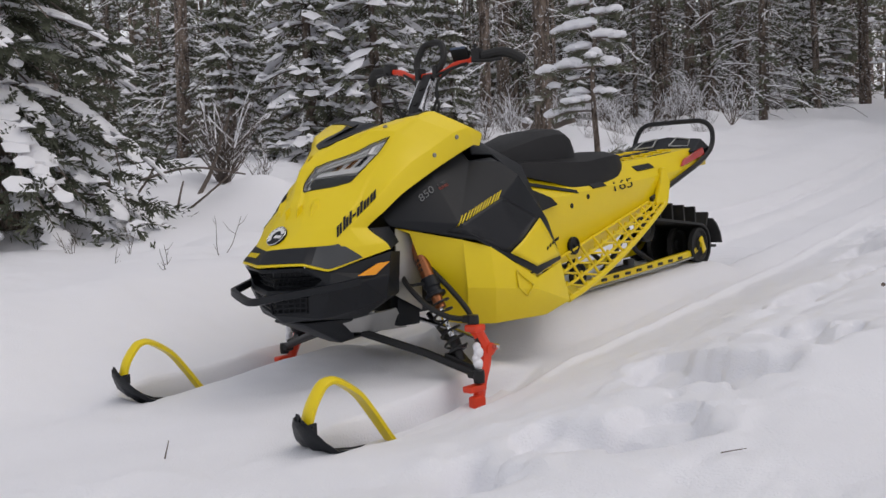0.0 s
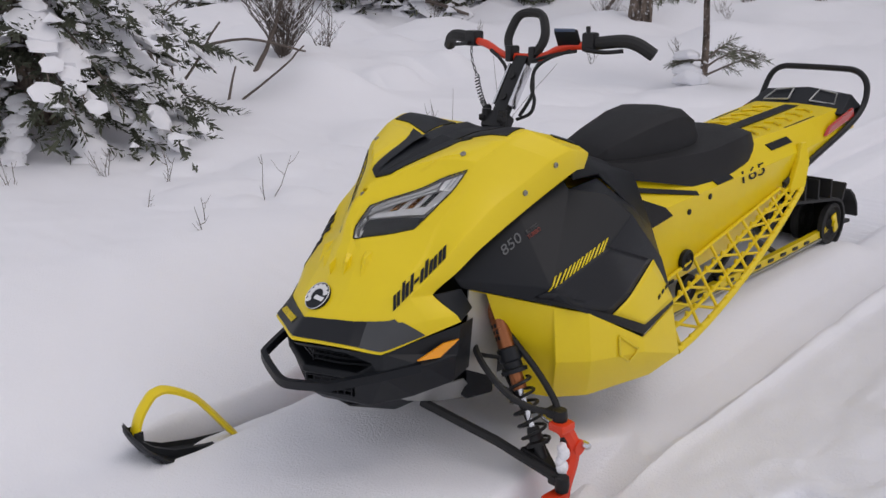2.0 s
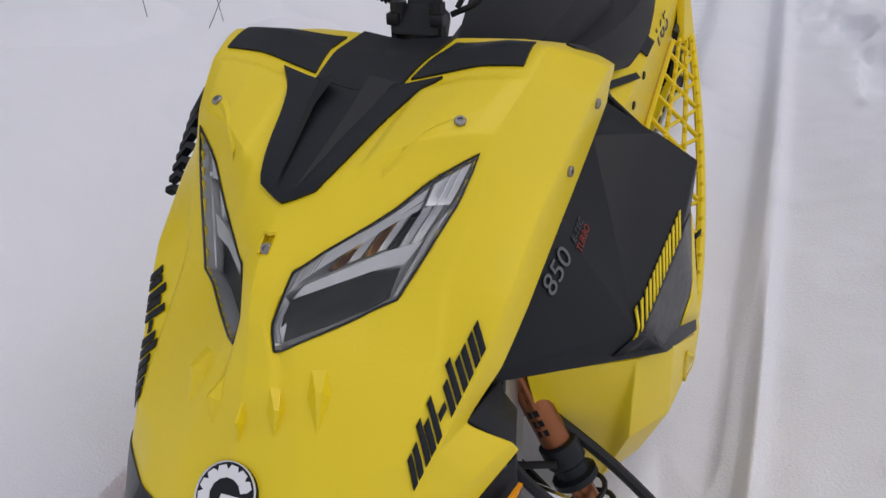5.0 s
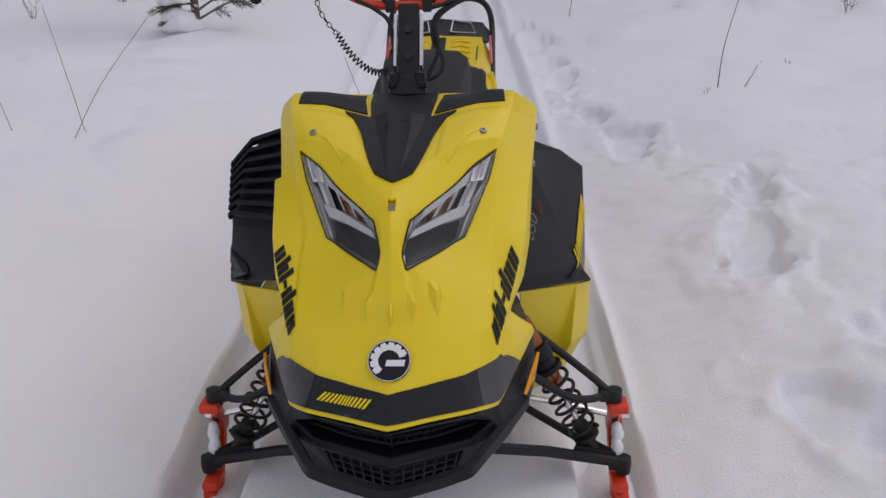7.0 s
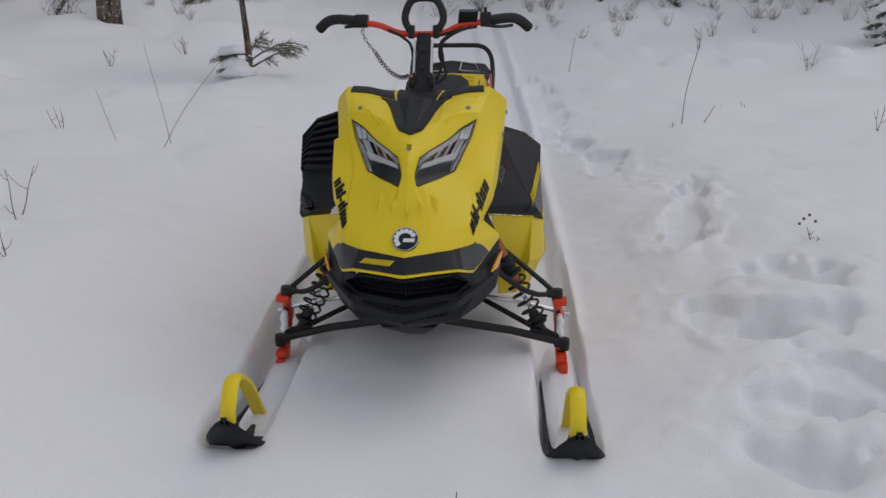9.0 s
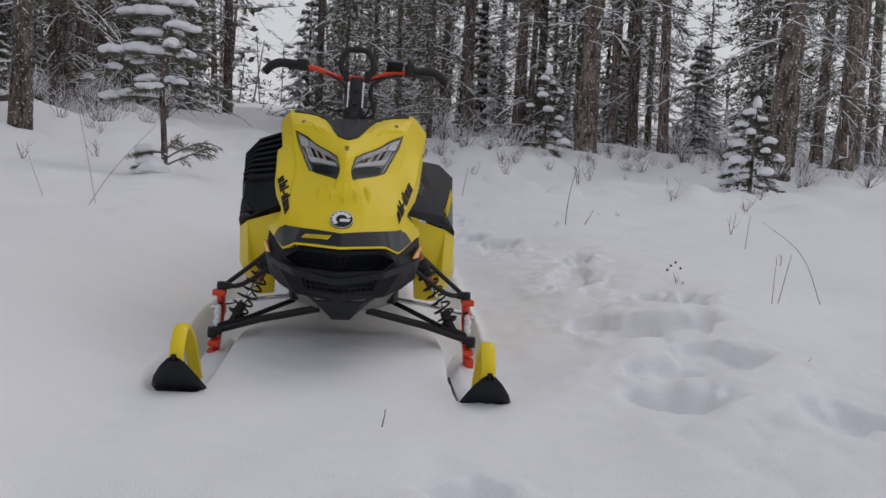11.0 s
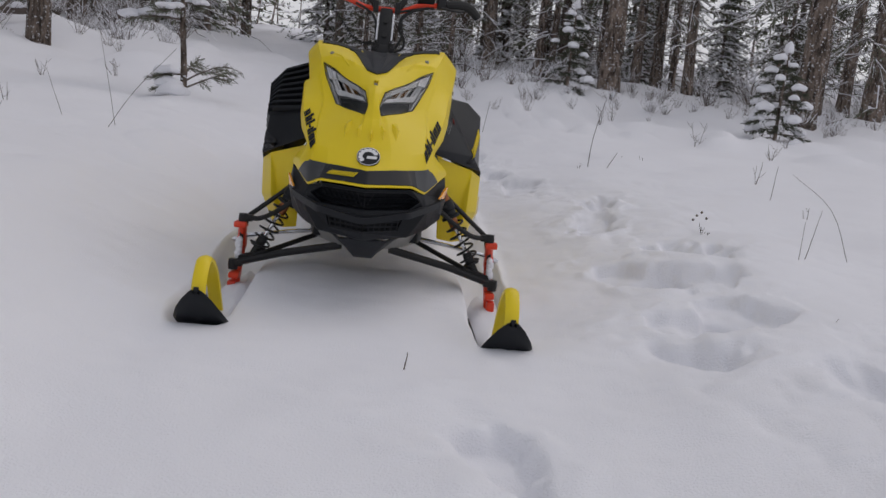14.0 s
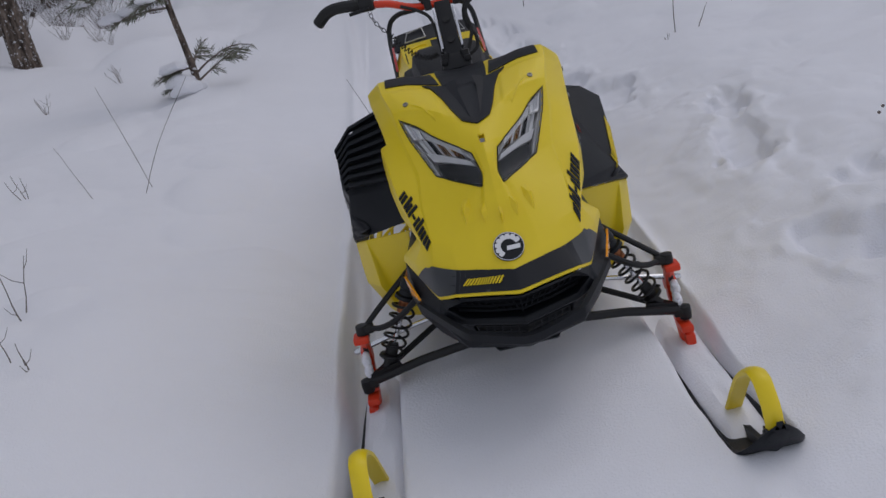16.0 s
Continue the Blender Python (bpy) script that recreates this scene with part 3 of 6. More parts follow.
        part("reflector_fin", hood_patch(bmesh.new(), fin, -.006, 1, 4, .008), CHROME, light)
    inner = [quad_uv(q, .025, .06), quad_uv(q, .10, .08), quad_uv(q, .15, .62), quad_uv(q, .04, .74)]
    cup = part("inner_cup", hood_patch(bmesh.new(), inner, -.014, 4, 6, .012, -.010), LAMPBACK, light)
    for k in range(2):
        rib = [quad_uv(q, .05 + .03 * k, .12), quad_uv(q, .056 + .03 * k, .12), quad_uv(q, .085 + .03 * k, .60), quad_uv(q, .079 + .03 * k, .60)]
        part("cup_rib", hood_patch(bmesh.new(), rib, -.012, 1, 4, .006), CHROME, cup)
    side = [quad_uv(q, .955, .05), quad_uv(q, .985, .06), quad_uv(q, .985, .60), quad_uv(q, .935, .46)]
    part("outer_cup", hood_patch(bmesh.new(), side, -.012, 3, 5, .010, -.006), LAMPBACK, light)


LAMPWHITE = mat("bright_reflector", (0.92, 0.93, 0.94), 0.14, metal=0.1, vary=0.2, scale=60)
LAMPDARK = mat("lamp_module_black", (0.006, 0.008, 0.009), 0.3, vary=0.2, scale=30, spec=0.2)
LAMPBACK = mat("lamp_housing", (0.62, 0.62, 0.62), 0.22, metal=0.3, vary=0.2, scale=30)
# chrome cup with the amber bounce put into its colour
AMBER_BOUNCE = mat("amber_bounce_reflector", (0.42, 0.26, 0.10), 0.25, metal=0.9, vary=0.2)
LIGHTSTRIP = mat("grey_light_strip", (0.50, 0.505, 0.51), 0.2, vary=0.1, scale=40)
GLASS = bpy.data.materials.new("clear_plastic")
GLASS.use_nodes = True
gn, gl = GLASS.node_tree.nodes, GLASS.node_tree.links
clear, shine, blend = gn.new("ShaderNodeBsdfTransparent"), gn.new("ShaderNodeBsdfGlossy"), gn.new("ShaderNodeMixShader")
shine.inputs["Roughness"].default_value = 0.04
blend.inputs[0].default_value = 0.045
gl.new(clear.outputs[0], blend.inputs[1])
gl.new(shine.outputs[0], blend.inputs[2])
gl.new(blend.outputs[0], gn["Material Output"].inputs["Surface"])


def shell(name, faces, material, parent, label="", thick=0.008, soft=0.006):
    """A moulded shell from flat facets that share their corners, with rounded folds."""
    bm = bmesh.new()
    known = {}
    for f in faces:
        for p in f:
            if tuple(p) not in known:
                known[tuple(p)] = bm.verts.new(p)
        bm.faces.new([known[tuple(p)] for p in f])
    bmesh.ops.recalc_face_normals(bm, faces=bm.faces)
    ob = part(name, bm, material, parent, label)
    s = ob.modifiers.new("thickness", "SOLIDIFY")
    s.thickness, s.offset = thick, -1
    b = ob.modifiers.new("rounding", "BEVEL")
    b.width, b.segments, b.limit_method, b.angle_limit = soft, 2 if soft < .01 else 5, "ANGLE", radians(12)
    return ob


def words(parent, text, at, along, upward, size, material, label):
    """Printed characters lying on a surface."""
    cu = bpy.data.curves.new("print", "FONT")
    cu.body, cu.size, cu.extrude, cu.shear = text, size, .0006, .25
    ob = bpy.data.objects.new("print", cu)
    scene.collection.objects.link(ob)
    me = bpy.data.meshes.new_from_object(ob.evaluated_get(bpy.context.evaluated_depsgraph_get()))
    bpy.data.objects.remove(ob)
    x = along.normalized()
    z = x.cross(upward).normalized()
    y = z.cross(x)
    m = Matrix((x, y, z)).transposed().to_4x4()
    m.translation = at + z * .003
    me.transform(m)
    me.materials.clear()
    me.materials.append(material)
    got = new("printing", me)
    got.parent = parent
    return tagged(got, label)


def build_side(s):
    A, A2, B, B0, C, D = (.214, -.131, .600), (.224, -.12, .578), (.258, .235, .778), (.25, .36, .79), (.343, .283, .772), (.403, .315, .722)
    E, F, G, H, I, J, K = (.397, .22, .648), (.366, .046, .577), (.405, .093, .52), (.425, .373, .385), (.395, .56, .42), (.385, .5, .56), (.33, .44, .70)
    if s < 0:
        A, A2, F, E, C, D, K = (.236, -.02, .672), (.226, -.10, .60), (.385, .09, .655), (.408, .17, .66), (.335, .18, .815), (.402, .20, .752), (.35, .40, .74)
        B = (.258, .16, .85)
    M2 = (.264, .055, .712) if s > 0 else (.25, .08, .77)
    fl = lambda *f: flip(f, s)
    under = lambda p: (p[0] - .05, p[1], p[2] + .055)
    panel = shell("side_panel", [fl(A, A2, G, F), fl(A, F, M2), fl(M2, F, B), fl(A, M2, under(M2), under(A)), fl(M2, B, under(B), under(M2)), fl(F, E, C, B), fl(E, D, C), fl(F, G, H, E), fl(E, H, J, D), fl(H, I, J), fl(D, J, K, C), fl(C, K, B0, B)],
                  BLACK, SLED, "matt black side panel")
    skin = BVHTree.FromObject(panel, bpy.context.evaluated_depsgraph_get())
    spot = lambda x, y, z: Vector((s * x, y, z))
    side = Vector((s, -.15, .25))
    drape("side_decal", [spot(.404, .251, .467), spot(.418, .372, .412), spot(.392, .552, .433), spot(.393, .442, .574)], skin, side, .003, YELLOW, panel, 8, 8, "yellow corner decal")
    drape("gloss_decal", [spot(.372, .010, .560), spot(.404, .243, .470), spot(.393, .434, .576), spot(.395, .225, .652)], skin, side, .0022, GLOSS, panel, 10, 10, "glossy dark grey decal")
    # slanted mark as plain bars
    a, b = spot(.367, .037, .569), spot(.392, .225, .650)
    up = (spot(.36, .052, .594) - a)
    for o, w, lo, hi in () if s < 0 else ((0, .035, 0, 1), (.07, .035, 0, 1), (.16, .035, 0, 1), (.235, .035, 0, 1), (.31, .035, 0, 1), (.375, .035, 0, 1), (.44, .035, 0, 1), (.515, .035, 0, 1), (.58, .035, 0, 1), (.645, .035, 0, 1), (.725, .04, 0, 1), (.805, .035, 0, 1), (.87, .035, 0, 1)):
        q = []
        for k, v in ((o, lo), (o + w, lo), (o + w, hi), (o, hi)):
            k += .07 * v
            q.append(a.lerp(b, k if s > 0 else 1 - k) + up * v)
        drape("mark_bar", q, skin, side, .004, YELLOW, panel, 3, 3)
    for o in (0, .022, .044, .066) if s > 0 else ():
        q = [spot(.402, .455 + o * 1.0, .4575 + o * .42), spot(.400, .468 + o * 1.0, .4630 + o * .42), spot(.400, .468 + o * 1.0, .4730 + o * .42), spot(.402, .455 + o * 1.0, .4675 + o * .42)]
        drape("print_bar", q, skin, side, .0045, BLACK, panel, 1, 1)
    # printed figures on the upper facet
    if s > 0:
        for text, p0, p1, size, m in (("850", (.274, -.022, .656), (.280, .036, .684), .034, PRINT), ("TURBO", (.284, .050, .679), (.288, .092, .698), .0145, REDPRINT), ("E-TEC", (.278, .050, .694), (.282, .090, .711), .0125, GREY)):
            p0, p1 = Vector(p0), Vector(p1)
            hit, nrm = skin.ray_cast(p0 + Vector((.1, -.06, .1)), Vector((-.1, .06, -.1)))[:2]
            end = skin.ray_cast(p1 + Vector((.1, -.06, .1)), Vector((-.1, .06, -.1)))[0]
            along = (end or p1) - (hit or p0)
            got = words(panel, text, hit or p0, along, (nrm or Vector((.7, -.3, .6))).cross(along), size, m, "printed figures" if m != REDPRINT else "red printed word")
            wide = max(v.co.dot(along.normalized()) for v in got.data.vertices) - min(v.co.dot(along.normalized()) for v in got.data.vertices)
            k = along.length / wide
            base = (hit or p0).dot(along.normalized())
            for v in got.data.vertices:
                v.co += along.normalized() * (v.co.dot(along.normalized()) - base) * (k - 1)
    if s < 0:
        words(panel, "850", Vector((-.404, .150, .690)), Vector((.05, -.045, -.012)), Vector((.25, .3, 1)), .032, GREY, "grey printed number")
        words(panel, "TURBO", Vector((-.356, .103, .680)), Vector((.05, -.045, -.012)), Vector((.25, .3, 1)), .0125, REDPRINT, "red printed word")
        # vent with slats
        for i in range(8):
            t = i / 7
            p0 = Vector((-.258, .16, .842)).lerp(Vector((-.240, -.0, .685)), t)
            p1 = Vector((-.345, .175, .812)).lerp(Vector((-.378, .09, .672)), t)
            p2 = Vector((-.402, .195, .752)).lerp(Vector((-.388, .085, .668)), t)
            up = Vector((0, -.012, .010))
            bm = bmesh.new()
            loft(bm, [[p, p + up * 1.2, p + up * 1.2 + Vector((0, .004, .008)), p + Vector((0, .006, .012))] for p in (p0, p1, p2)])
            bmesh.ops.recalc_face_normals(bm, faces=bm.faces)
            part("vent_slat", bm, BLACK, panel)
    # belly pan
    N1, N2, Mm, Mo, M = (.240, -.05, .55), (.262, .06, .26), (.408, .165, .362), (.362, .215, .236), (.32, .26, .23)
    P, Q, R = (.427, .375, .335), (.42, .567, .272), (.40, .45, .236)
    Fg, Fm, Fo = (.368, .058, .524), (.362, .078, .37), (.318, .125, .243)
    A3, G3, H3, I3 = (.226, -.10, .570), (.408, .145, .498), (.422, .375, .375), (.392, .56, .412)
    pan = shell("belly_pan", [fl(A3, N1, N2, Fo, Fm, Fg), fl(Fg, Fm, Mm, G3), fl(Fm, Fo, Mo, Mm), fl(G3, Mm, P, H3), fl(Mm, Mo, R, P), fl(R, Q, P), fl(P, Q, I3, H3), fl(N2, M, R, Mo, Fo)], YELLOW, SLED, "yellow moulded belly pan", 0.006, 0.045)
    pan.data.set_sharp_from_angle(angle=radians(55))
    skin = BVHTree.FromObject(pan, bpy.context.evaluated_depsgraph_get())
    ridge = [spot(.43, .262, .408), spot(.43, .345, .352), spot(.43, .318, .318), spot(.43, .270, .352)]
    for a, b in zip(ridge, ridge[1:] + ridge[:1]):
        w = (b - a).cross(Vector((s, 0, 0))).normalized() * .0035
        drape("pan_ridge", [a - w, b - w, b + w, a + w], skin, (s, -.1, -.1), .0035, YELLOW, pan, 4, 1)
    # knee panel and clip behind the hood
    knee = shell("knee_panel", [fl((.262, .25, .80), (.25, .37, .80), (.19, .62, .76), (.235, .25, .87)), fl((.25, .37, .80), (.33, .44, .70), (.27, .62, .60), (.19, .62, .76)),
                                fl((.33, .44, .70), (.385, .5, .56), (.39, .56, .43), (.27, .62, .60))], BLACK, SLED, "black knee panel")
    return panel


def build_nose():
    V = lambda *p: tuple(p)
    # half of the fascia's fold points
    L0, L1, LJ, LK = (0, -.458, .468), (.143, -.405, .474), (.185, -.341, .451), (.260, -.157, .505)
    U0, U1, UT = (0, -.447, .457), (.132, -.402, .462), (.176, -.362, .436)
    D0, D1 = (0, -.428, .402), (.138, -.376, .408)
    W0, W1, W2 = (0, -.436, .388), (.140, -.382, .394), (.186, -.352, .412)
    X0, X1 = (0, -.424, .378), (.122, -.372, .384)
    Y0, Y1 = (0, -.412, .326), (.110, -.366, .334)
    P1, P2, P3 = (.202, -.352, .408), (.246, -.258, .425), (.268, -.172, .432)
    B0, B1, B2, B3 = (0, -.375, .296), (.145, -.345, .314), (.205, -.262, .334), (.252, -.175, .360)
    back = lambda p, d: (p[0] * .97, p[1] + d, p[2])
    R0, R1, RT, S0, S1 = back(U0, .045), back(U1, .045), back(UT, .03), back(D0, .04), back(D1, .04)
    T0, T1, Z0, Z1 = back(X0, .02), back(X1, .02), back(Y0, .02), back(Y1, .02)
    K2, B4, B5 = (.235, -.09, .50), (.232, -.10, .37), (.12, -.16, .29)
    half = [(L0, L1, U1, U0), (L1, LJ, UT, U1), (LJ, LK, P3, P2), (LJ, P2, P1), (LJ, P1, W2, UT), (UT, W2, W1, D1), (D0, D1, W1, W0), (W0, W1, X1, X0), (W1, W2, P1, B1, Y1, X1),
            (P1, P2, B2, B1), (P2, P3, B3, B2), (Y0, Y1, B1, B0), (LK, K2, B4, B3, P3), (B1, B2, B3, B4, B5), (B0, B1, B5, (0, -.20, .27)),
            (U0, U1, R1, R0), (U1, UT, RT, R1), (UT, D1, S1, RT), (D1, D0, S0, S1), (R0, R1, RT, S1, S0), (X0, X1, T1, T0), (X1, Y1, Z1, T1), (Y1, Y0, Z0, Z1), (T0, T1, Z1, Z0)]
    both = half + [tuple((-p[0], p[1], p[2]) if p[0] else p for p in f)[::-1] for f in half]
    bm = bmesh.new()
    known = {}
    for f in both:
        for p in f:
            if p not in known:
                known[p] = bm.verts.new(p)
        bm.faces.new([known[p] for p in f])
    bmesh.ops.recalc_face_normals(bm, faces=bm.faces)
    if sum(f.normal.y for f in bm.faces) > 0:
        bmesh.ops.reverse_faces(bm, faces=bm.faces)
    nose = part("nose_fascia", bm, BLACK, SLED, "black plastic front fascia", smooth=False)
    e = nose.modifiers.new("rounding", "BEVEL")
    e.width, e.segments, e.limit_method, e.angle_limit = 0.004, 2, "ANGLE", radians(10)
    for s in (1, -1):
        f = lambda *p: flip(p, s)
        bm = bmesh.new()
        slab(bm, f((.2665, -.172, .476), (.258, -.212, .474), (.236, -.276, .441), (.2535, -.222, .440))[::-s], 0.006, 0.001)
        part("side_reflector", bm, AMBER, nose, "amber side reflector")
        shell("hood_corner", [f((.213, -.202, .580), (.260, -.157, .510), (.245, -.1, .53), (.225, -.12, .58))], BLACK, SLED, "black corner trim")
    # upper grille: chevron ribs in the recess; lower grille: an open grid
    bm = bmesh.new()
    for k in range(3):
        z = .414 + .013 * k
        tube(bm, [(-.150, -.342, z + .006), (-.075, -.378, z), (0, -.400, z - .003), (.075, -.378, z), (.150, -.342, z + .006)], 0.0028, 5)
    for i in range(-8, 9):
        x, lean = i * .0165, .010 if i > 0 else -.010 if i < 0 else 0
        y = -.402 + .055 * (abs(x) / .15)
        tube(bm, [(x - lean, y, .405 + .05 * abs(x) / .3), (x + lean, y + .004, .452)], 0.0024, 5)
    part("grille", bm, BLACK, nose, "black ribbed upper grille")
    bm = bmesh.new()
    A0, A1, C0, C1 = Vector((0, -.423, .376)), Vector((.118, -.372, .381)), Vector((0, -.413, .329)), Vector((.108, -.367, .336))
    for k in (1, -1):
        m = Vector((k, 1, 1))
        for j in range(4):
            a, b = (A0.lerp(C0, j / 3)) * m, (A1.lerp(C1, j / 3)) * m
            tube(bm, [a, b], 0.0025, 5)
        for i in range(7):
            a, b = A0.lerp(A1, i / 6.2 if i else 0) * m, C0.lerp(C1, i / 6.2) * m
            tube(bm, [a, b], 0.0025 if i else .004, 5)
    part("lower_grille", bm, BLACK, nose, "black lower grille with open grid")
    # bumper bar
    half = [(.240, -.268, .424), (.196, -.35, .412), (.160, -.415, .404), (.138, -.452, .399), (.120, -.465, .397), (.065, -.481, .386), (0, -.491, .376)]
    pts = spline(half + [(-x, y, z) for x, y, z in half[-2::-1]], 4)
    bm = bmesh.new()
    rings = []
    for i, p in enumerate(pts):
        d = (pts[min(i + 1, len(pts) - 1)] - pts[max(i - 1, 0)]).normalized()
        n = Vector((-d.y, d.x, 0)) * -1
        rings.append([p + n * a + Vector((0, 0, b)) for a, b in ((.006, .011), (.010, .006), (.010, -.008), (.006, -.013), (-.008, -.011), (-.008, .009))])
    loft(bm, rings)
    bmesh.ops.recalc_face_normals(bm, faces=bm.faces)
    part("front_bumper", bm, BLACK, SLED, "black front bumper loop")
    # chin and bulkhead
    shell("chin", [[(-.075, -.352, .300), (.075, -.352, .300), (.028, -.17, .212), (-.028, -.17, .212)],
                   [(.075, -.352, .300), (.12, -.20, .30), (.045, -.13, .226), (.028, -.17, .212)], [(-.075, -.352, .300), (-.028, -.17, .212), (-.045, -.13, .226), (-.12, -.20, .30)],
                   [(-.028, -.17, .212), (.028, -.17, .212), (.045, -.13, .226), (.045, .05, .232), (-.045, .05, .232), (-.045, -.13, .226)]], BLACK, SLED, "black chin plate")
    bm = bmesh.new()
    block(bm, pose(0, .14, .45), .36, .30, .34, .03)
    part("bulkhead", bm, STEEL, SLED, "dark bulkhead")
    for s in (1, -1):
        bm = bmesh.new()
        slab(bm, flip([(.10, -.235, .285), (.19, -.075, .315), (.175, -.015, .245), (.11, -.115, .238), (.05, -.18, .242)], s)[::-s], .004)
        part("skid_plate", bm, ALU, SLED, "scuffed grey aluminium skid plate")
        bm = bmesh.new()
        block(bm, pose(s * .17, -.015, .30, 0, 0, s * -12), .05, .085, .095, .008)
        block(bm, pose(s * .185, -.05, .40, 12, 0, s * -10), .012, .10, .055, .004)
        box = part("arm_bracket", bm, BLACK, SLED, "black suspension arm bracket")
        for k in range(5):
            bm = bmesh.new()
            lathe(bm, aim(Vector((s * .1915, -.078 + .014 * k, .39 + .008 * (k % 2))), (s, 0, 0)), [(0, 0), (.004, 0), (.004, .0015), (0, .0015)], 8)
            part("bracket_hole", bm, ALU, box)
    for s in (1, -1):
        bm = bmesh.new()
        slab(bm, flip([(.225, -.10, .57), (.215, -.10, .36), (.21, .02, .30), (.215, .03, .55)], s)[::-s], 0.004)
        part("bulkhead_plate", bm, ALU, SLED, "grey aluminium bulkhead plate")


def build_front_leg(s):
    dx = 0.004 if s > 0 else 0.010
    f = lambda *p: [(s * x - (0 if s > 0 else -dx), y, z) for x, y, z in p]
    # spindle
    bm = bmesh.new()
    tube(bm, spline(f((.452, -.006, .262), (.455, .012, .24), (.459, .036, .195), (.461, .030, .15), (.463, .006, .10), (.466, -.012, .05), (.468, -.03, .0)), 4), 0.0155, 8, flat=1.35)
    block(bm, pose(*f((.458, -.008, .262))[0]), .045, .05, .022, .006)
    block(bm, pose(*f((.466, -.03, .082))[0]), .036, .075, .02, .006)
    lathe(bm, aim(Vector(f((.461, .045, .19))[0]), (s, 0, 0)), [(0, -.016), (.02, -.016), (.02, .016), (0, .016)], 12)
    block(bm, pose(*f((.474, -.03, .035))[0]), .030, .05, .05, .008)
    spindle = part("spindle", bm, RED, SLED, "orange-red painted ski spindle")
    bm = bmesh.new()
    for k in range(5):
        bmesh.ops.create_icosphere(bm, subdivisions=2, radius=.013 + .003 * (k % 2), matrix=pose(*f((.460 + .003 * (k % 2), -.002 - .004 * (k % 3), .135 + .017 * k))[0]) @ Matrix.Diagonal((.9, 1.1, 1.2, 1)))
    part("caked_snow", bm, SNOW, spindle, "snow stuck in the spindle")
    bm = bmesh.new()
    lathe(bm, aim(Vector(f((.478, .056, .196))[0]), (s, 0, 0)), [(0, -.004), (.010, -.004), (.010, .012), (.006, .02), (0, .02)], 6)
    part("spindle_bolt", bm, CHROME, spindle, "bright steering bolt")
    bm = bmesh.new()
    block(bm, pose(*f((.456, .012, .225))[0]), .014, .03, .035, .004)
    part("spindle_slot", bm, STEEL, spindle)
    for p in ((.45, -.006, .283), (.476, -.02, .118)):
        bm = bmesh.new()
        lathe(bm, pose(*f(p)[0]), [(0.0, -.02), (.017, -.02), (.019, 0), (.017, .018), (0, .02)], 12)
        block(bm, pose(*f((p[0] - .012, p[1], p[2] + .004))[0]), .045, .032, .024, .006)
        part("ball_joint", bm, STEEL, spindle)
    # arms
    bm = bmesh.new()
    tube(bm, spline(f((.442, 0, .288), (.39, -.035, .292), (.33, -.07, .325), (.25, -.075, .385), (.19, -.05, .43)), 5), 0.0088, 8)
    tube(bm, spline(f((.442, 0, .288), (.405, .015, .318), (.34, .02, .372), (.26, .01, .44), (.19, .02, .48)), 5), 0.0088, 8)
    part("upper_arm", bm, STEEL, SLED, "black steel upper suspension arm")
    bm = bmesh.new()
    tube(bm, f((.470, -.018, .122), (.30, -.065, .18), (.09, -.13, .236)), 0.0112, 8, flat=1.2)
    tube(bm, f((.44, -.01, .135), (.30, .06, .19), (.12, .15, .26)), 0.0095, 8)
    slab(bm, f((.46, -.02, .137), (.36, -.045, .17), (.38, .02, .165))[::s], 0.012)
    part("lower_arm", bm, STEEL, SLED, "black steel lower suspension arm")
    bm = bmesh.new()
    tube(bm, f((.455, .03, .215), (.30, .055, .24), (.08, .07, .27)), 0.0075, 8)
    part("tie_rod", bm, CHROME, SLED, "bright steering tie rod")
    # shock absorber
    top, bot = Vector(f((0.212, -0.001, 0.520))[0]), Vector(f((.405, -.016, .165))[0])
    ax = bot - top
    bm = bmesh.new()
    lathe(bm, aim(top, ax), [(0, -.13), (.016, -.13), (.021, -.12), (.022, ax.length * .32), (.018, ax.length * .37), (.018, ax.length * .58), (0, ax.length * .58)], 16)
    shock = part("shock_absorber", bm, COPPER, SLED, "copper-coloured shock absorber with black coil spring")
    bm = bmesh.new()
    lathe(bm, aim(top + ax * .31, ax), [(.02, 0), (.029, .004), (.029, .035), (.025, .04), (.025, .055), (.034, .058), (.034, .068), (.02, .068)], 16)
    part("collar", bm, BLACK, shock)
    across = ax.normalized().cross(Vector((0, -1, 0))).normalized()
    front = across.cross(ax.normalized()).normalized()
    front = front if front.y < 0 else -front
    for k in range(3):
        o = top + ax * (.155 + .04 * k) + front * .0215
        part("print_bar", slab(bmesh.new(), [o - across * .008, o + across * .008, o + across * .008 + ax * .024, o - across * .008 + ax * .024], .002), BLACK, shock)
    # remote reservoir hose and bracket
    bm = bmesh.new()
    tube(bm, spline([top + Vector((0, -.02, -.01)), top + Vector((-s * .02, -.045, -.06)), top + Vector((-s * .01, -.05, -.13)), top + ax * .36 + Vector((0, -.03, 0))], 4), .0055, 6)
    part("shock_hose", bm, RUBBER, shock)
    bm = bmesh.new()
    lathe(bm, aim(top + ax * .5, ax), [(0, 0), (.007, 0), (.007, ax.length * .46), (0, ax.length * .46)], 10)
    part("shock_rod", bm, CHROME, shock)
    bm = bmesh.new()
    lathe(bm, aim(top + ax * .82, ax), [(0, 0), (.014, 0), (.018, .012), (.018, .035), (.03, .04), (.03, .048), (.014, .05), (.014, .085), (0, .085)], 14)
    part("lower_mount", bm, STEEL, shock)
    m = aim(top + ax * .52, ax)
    turns, ln = 5.2, ax.length * .40
    bm = bmesh.new()
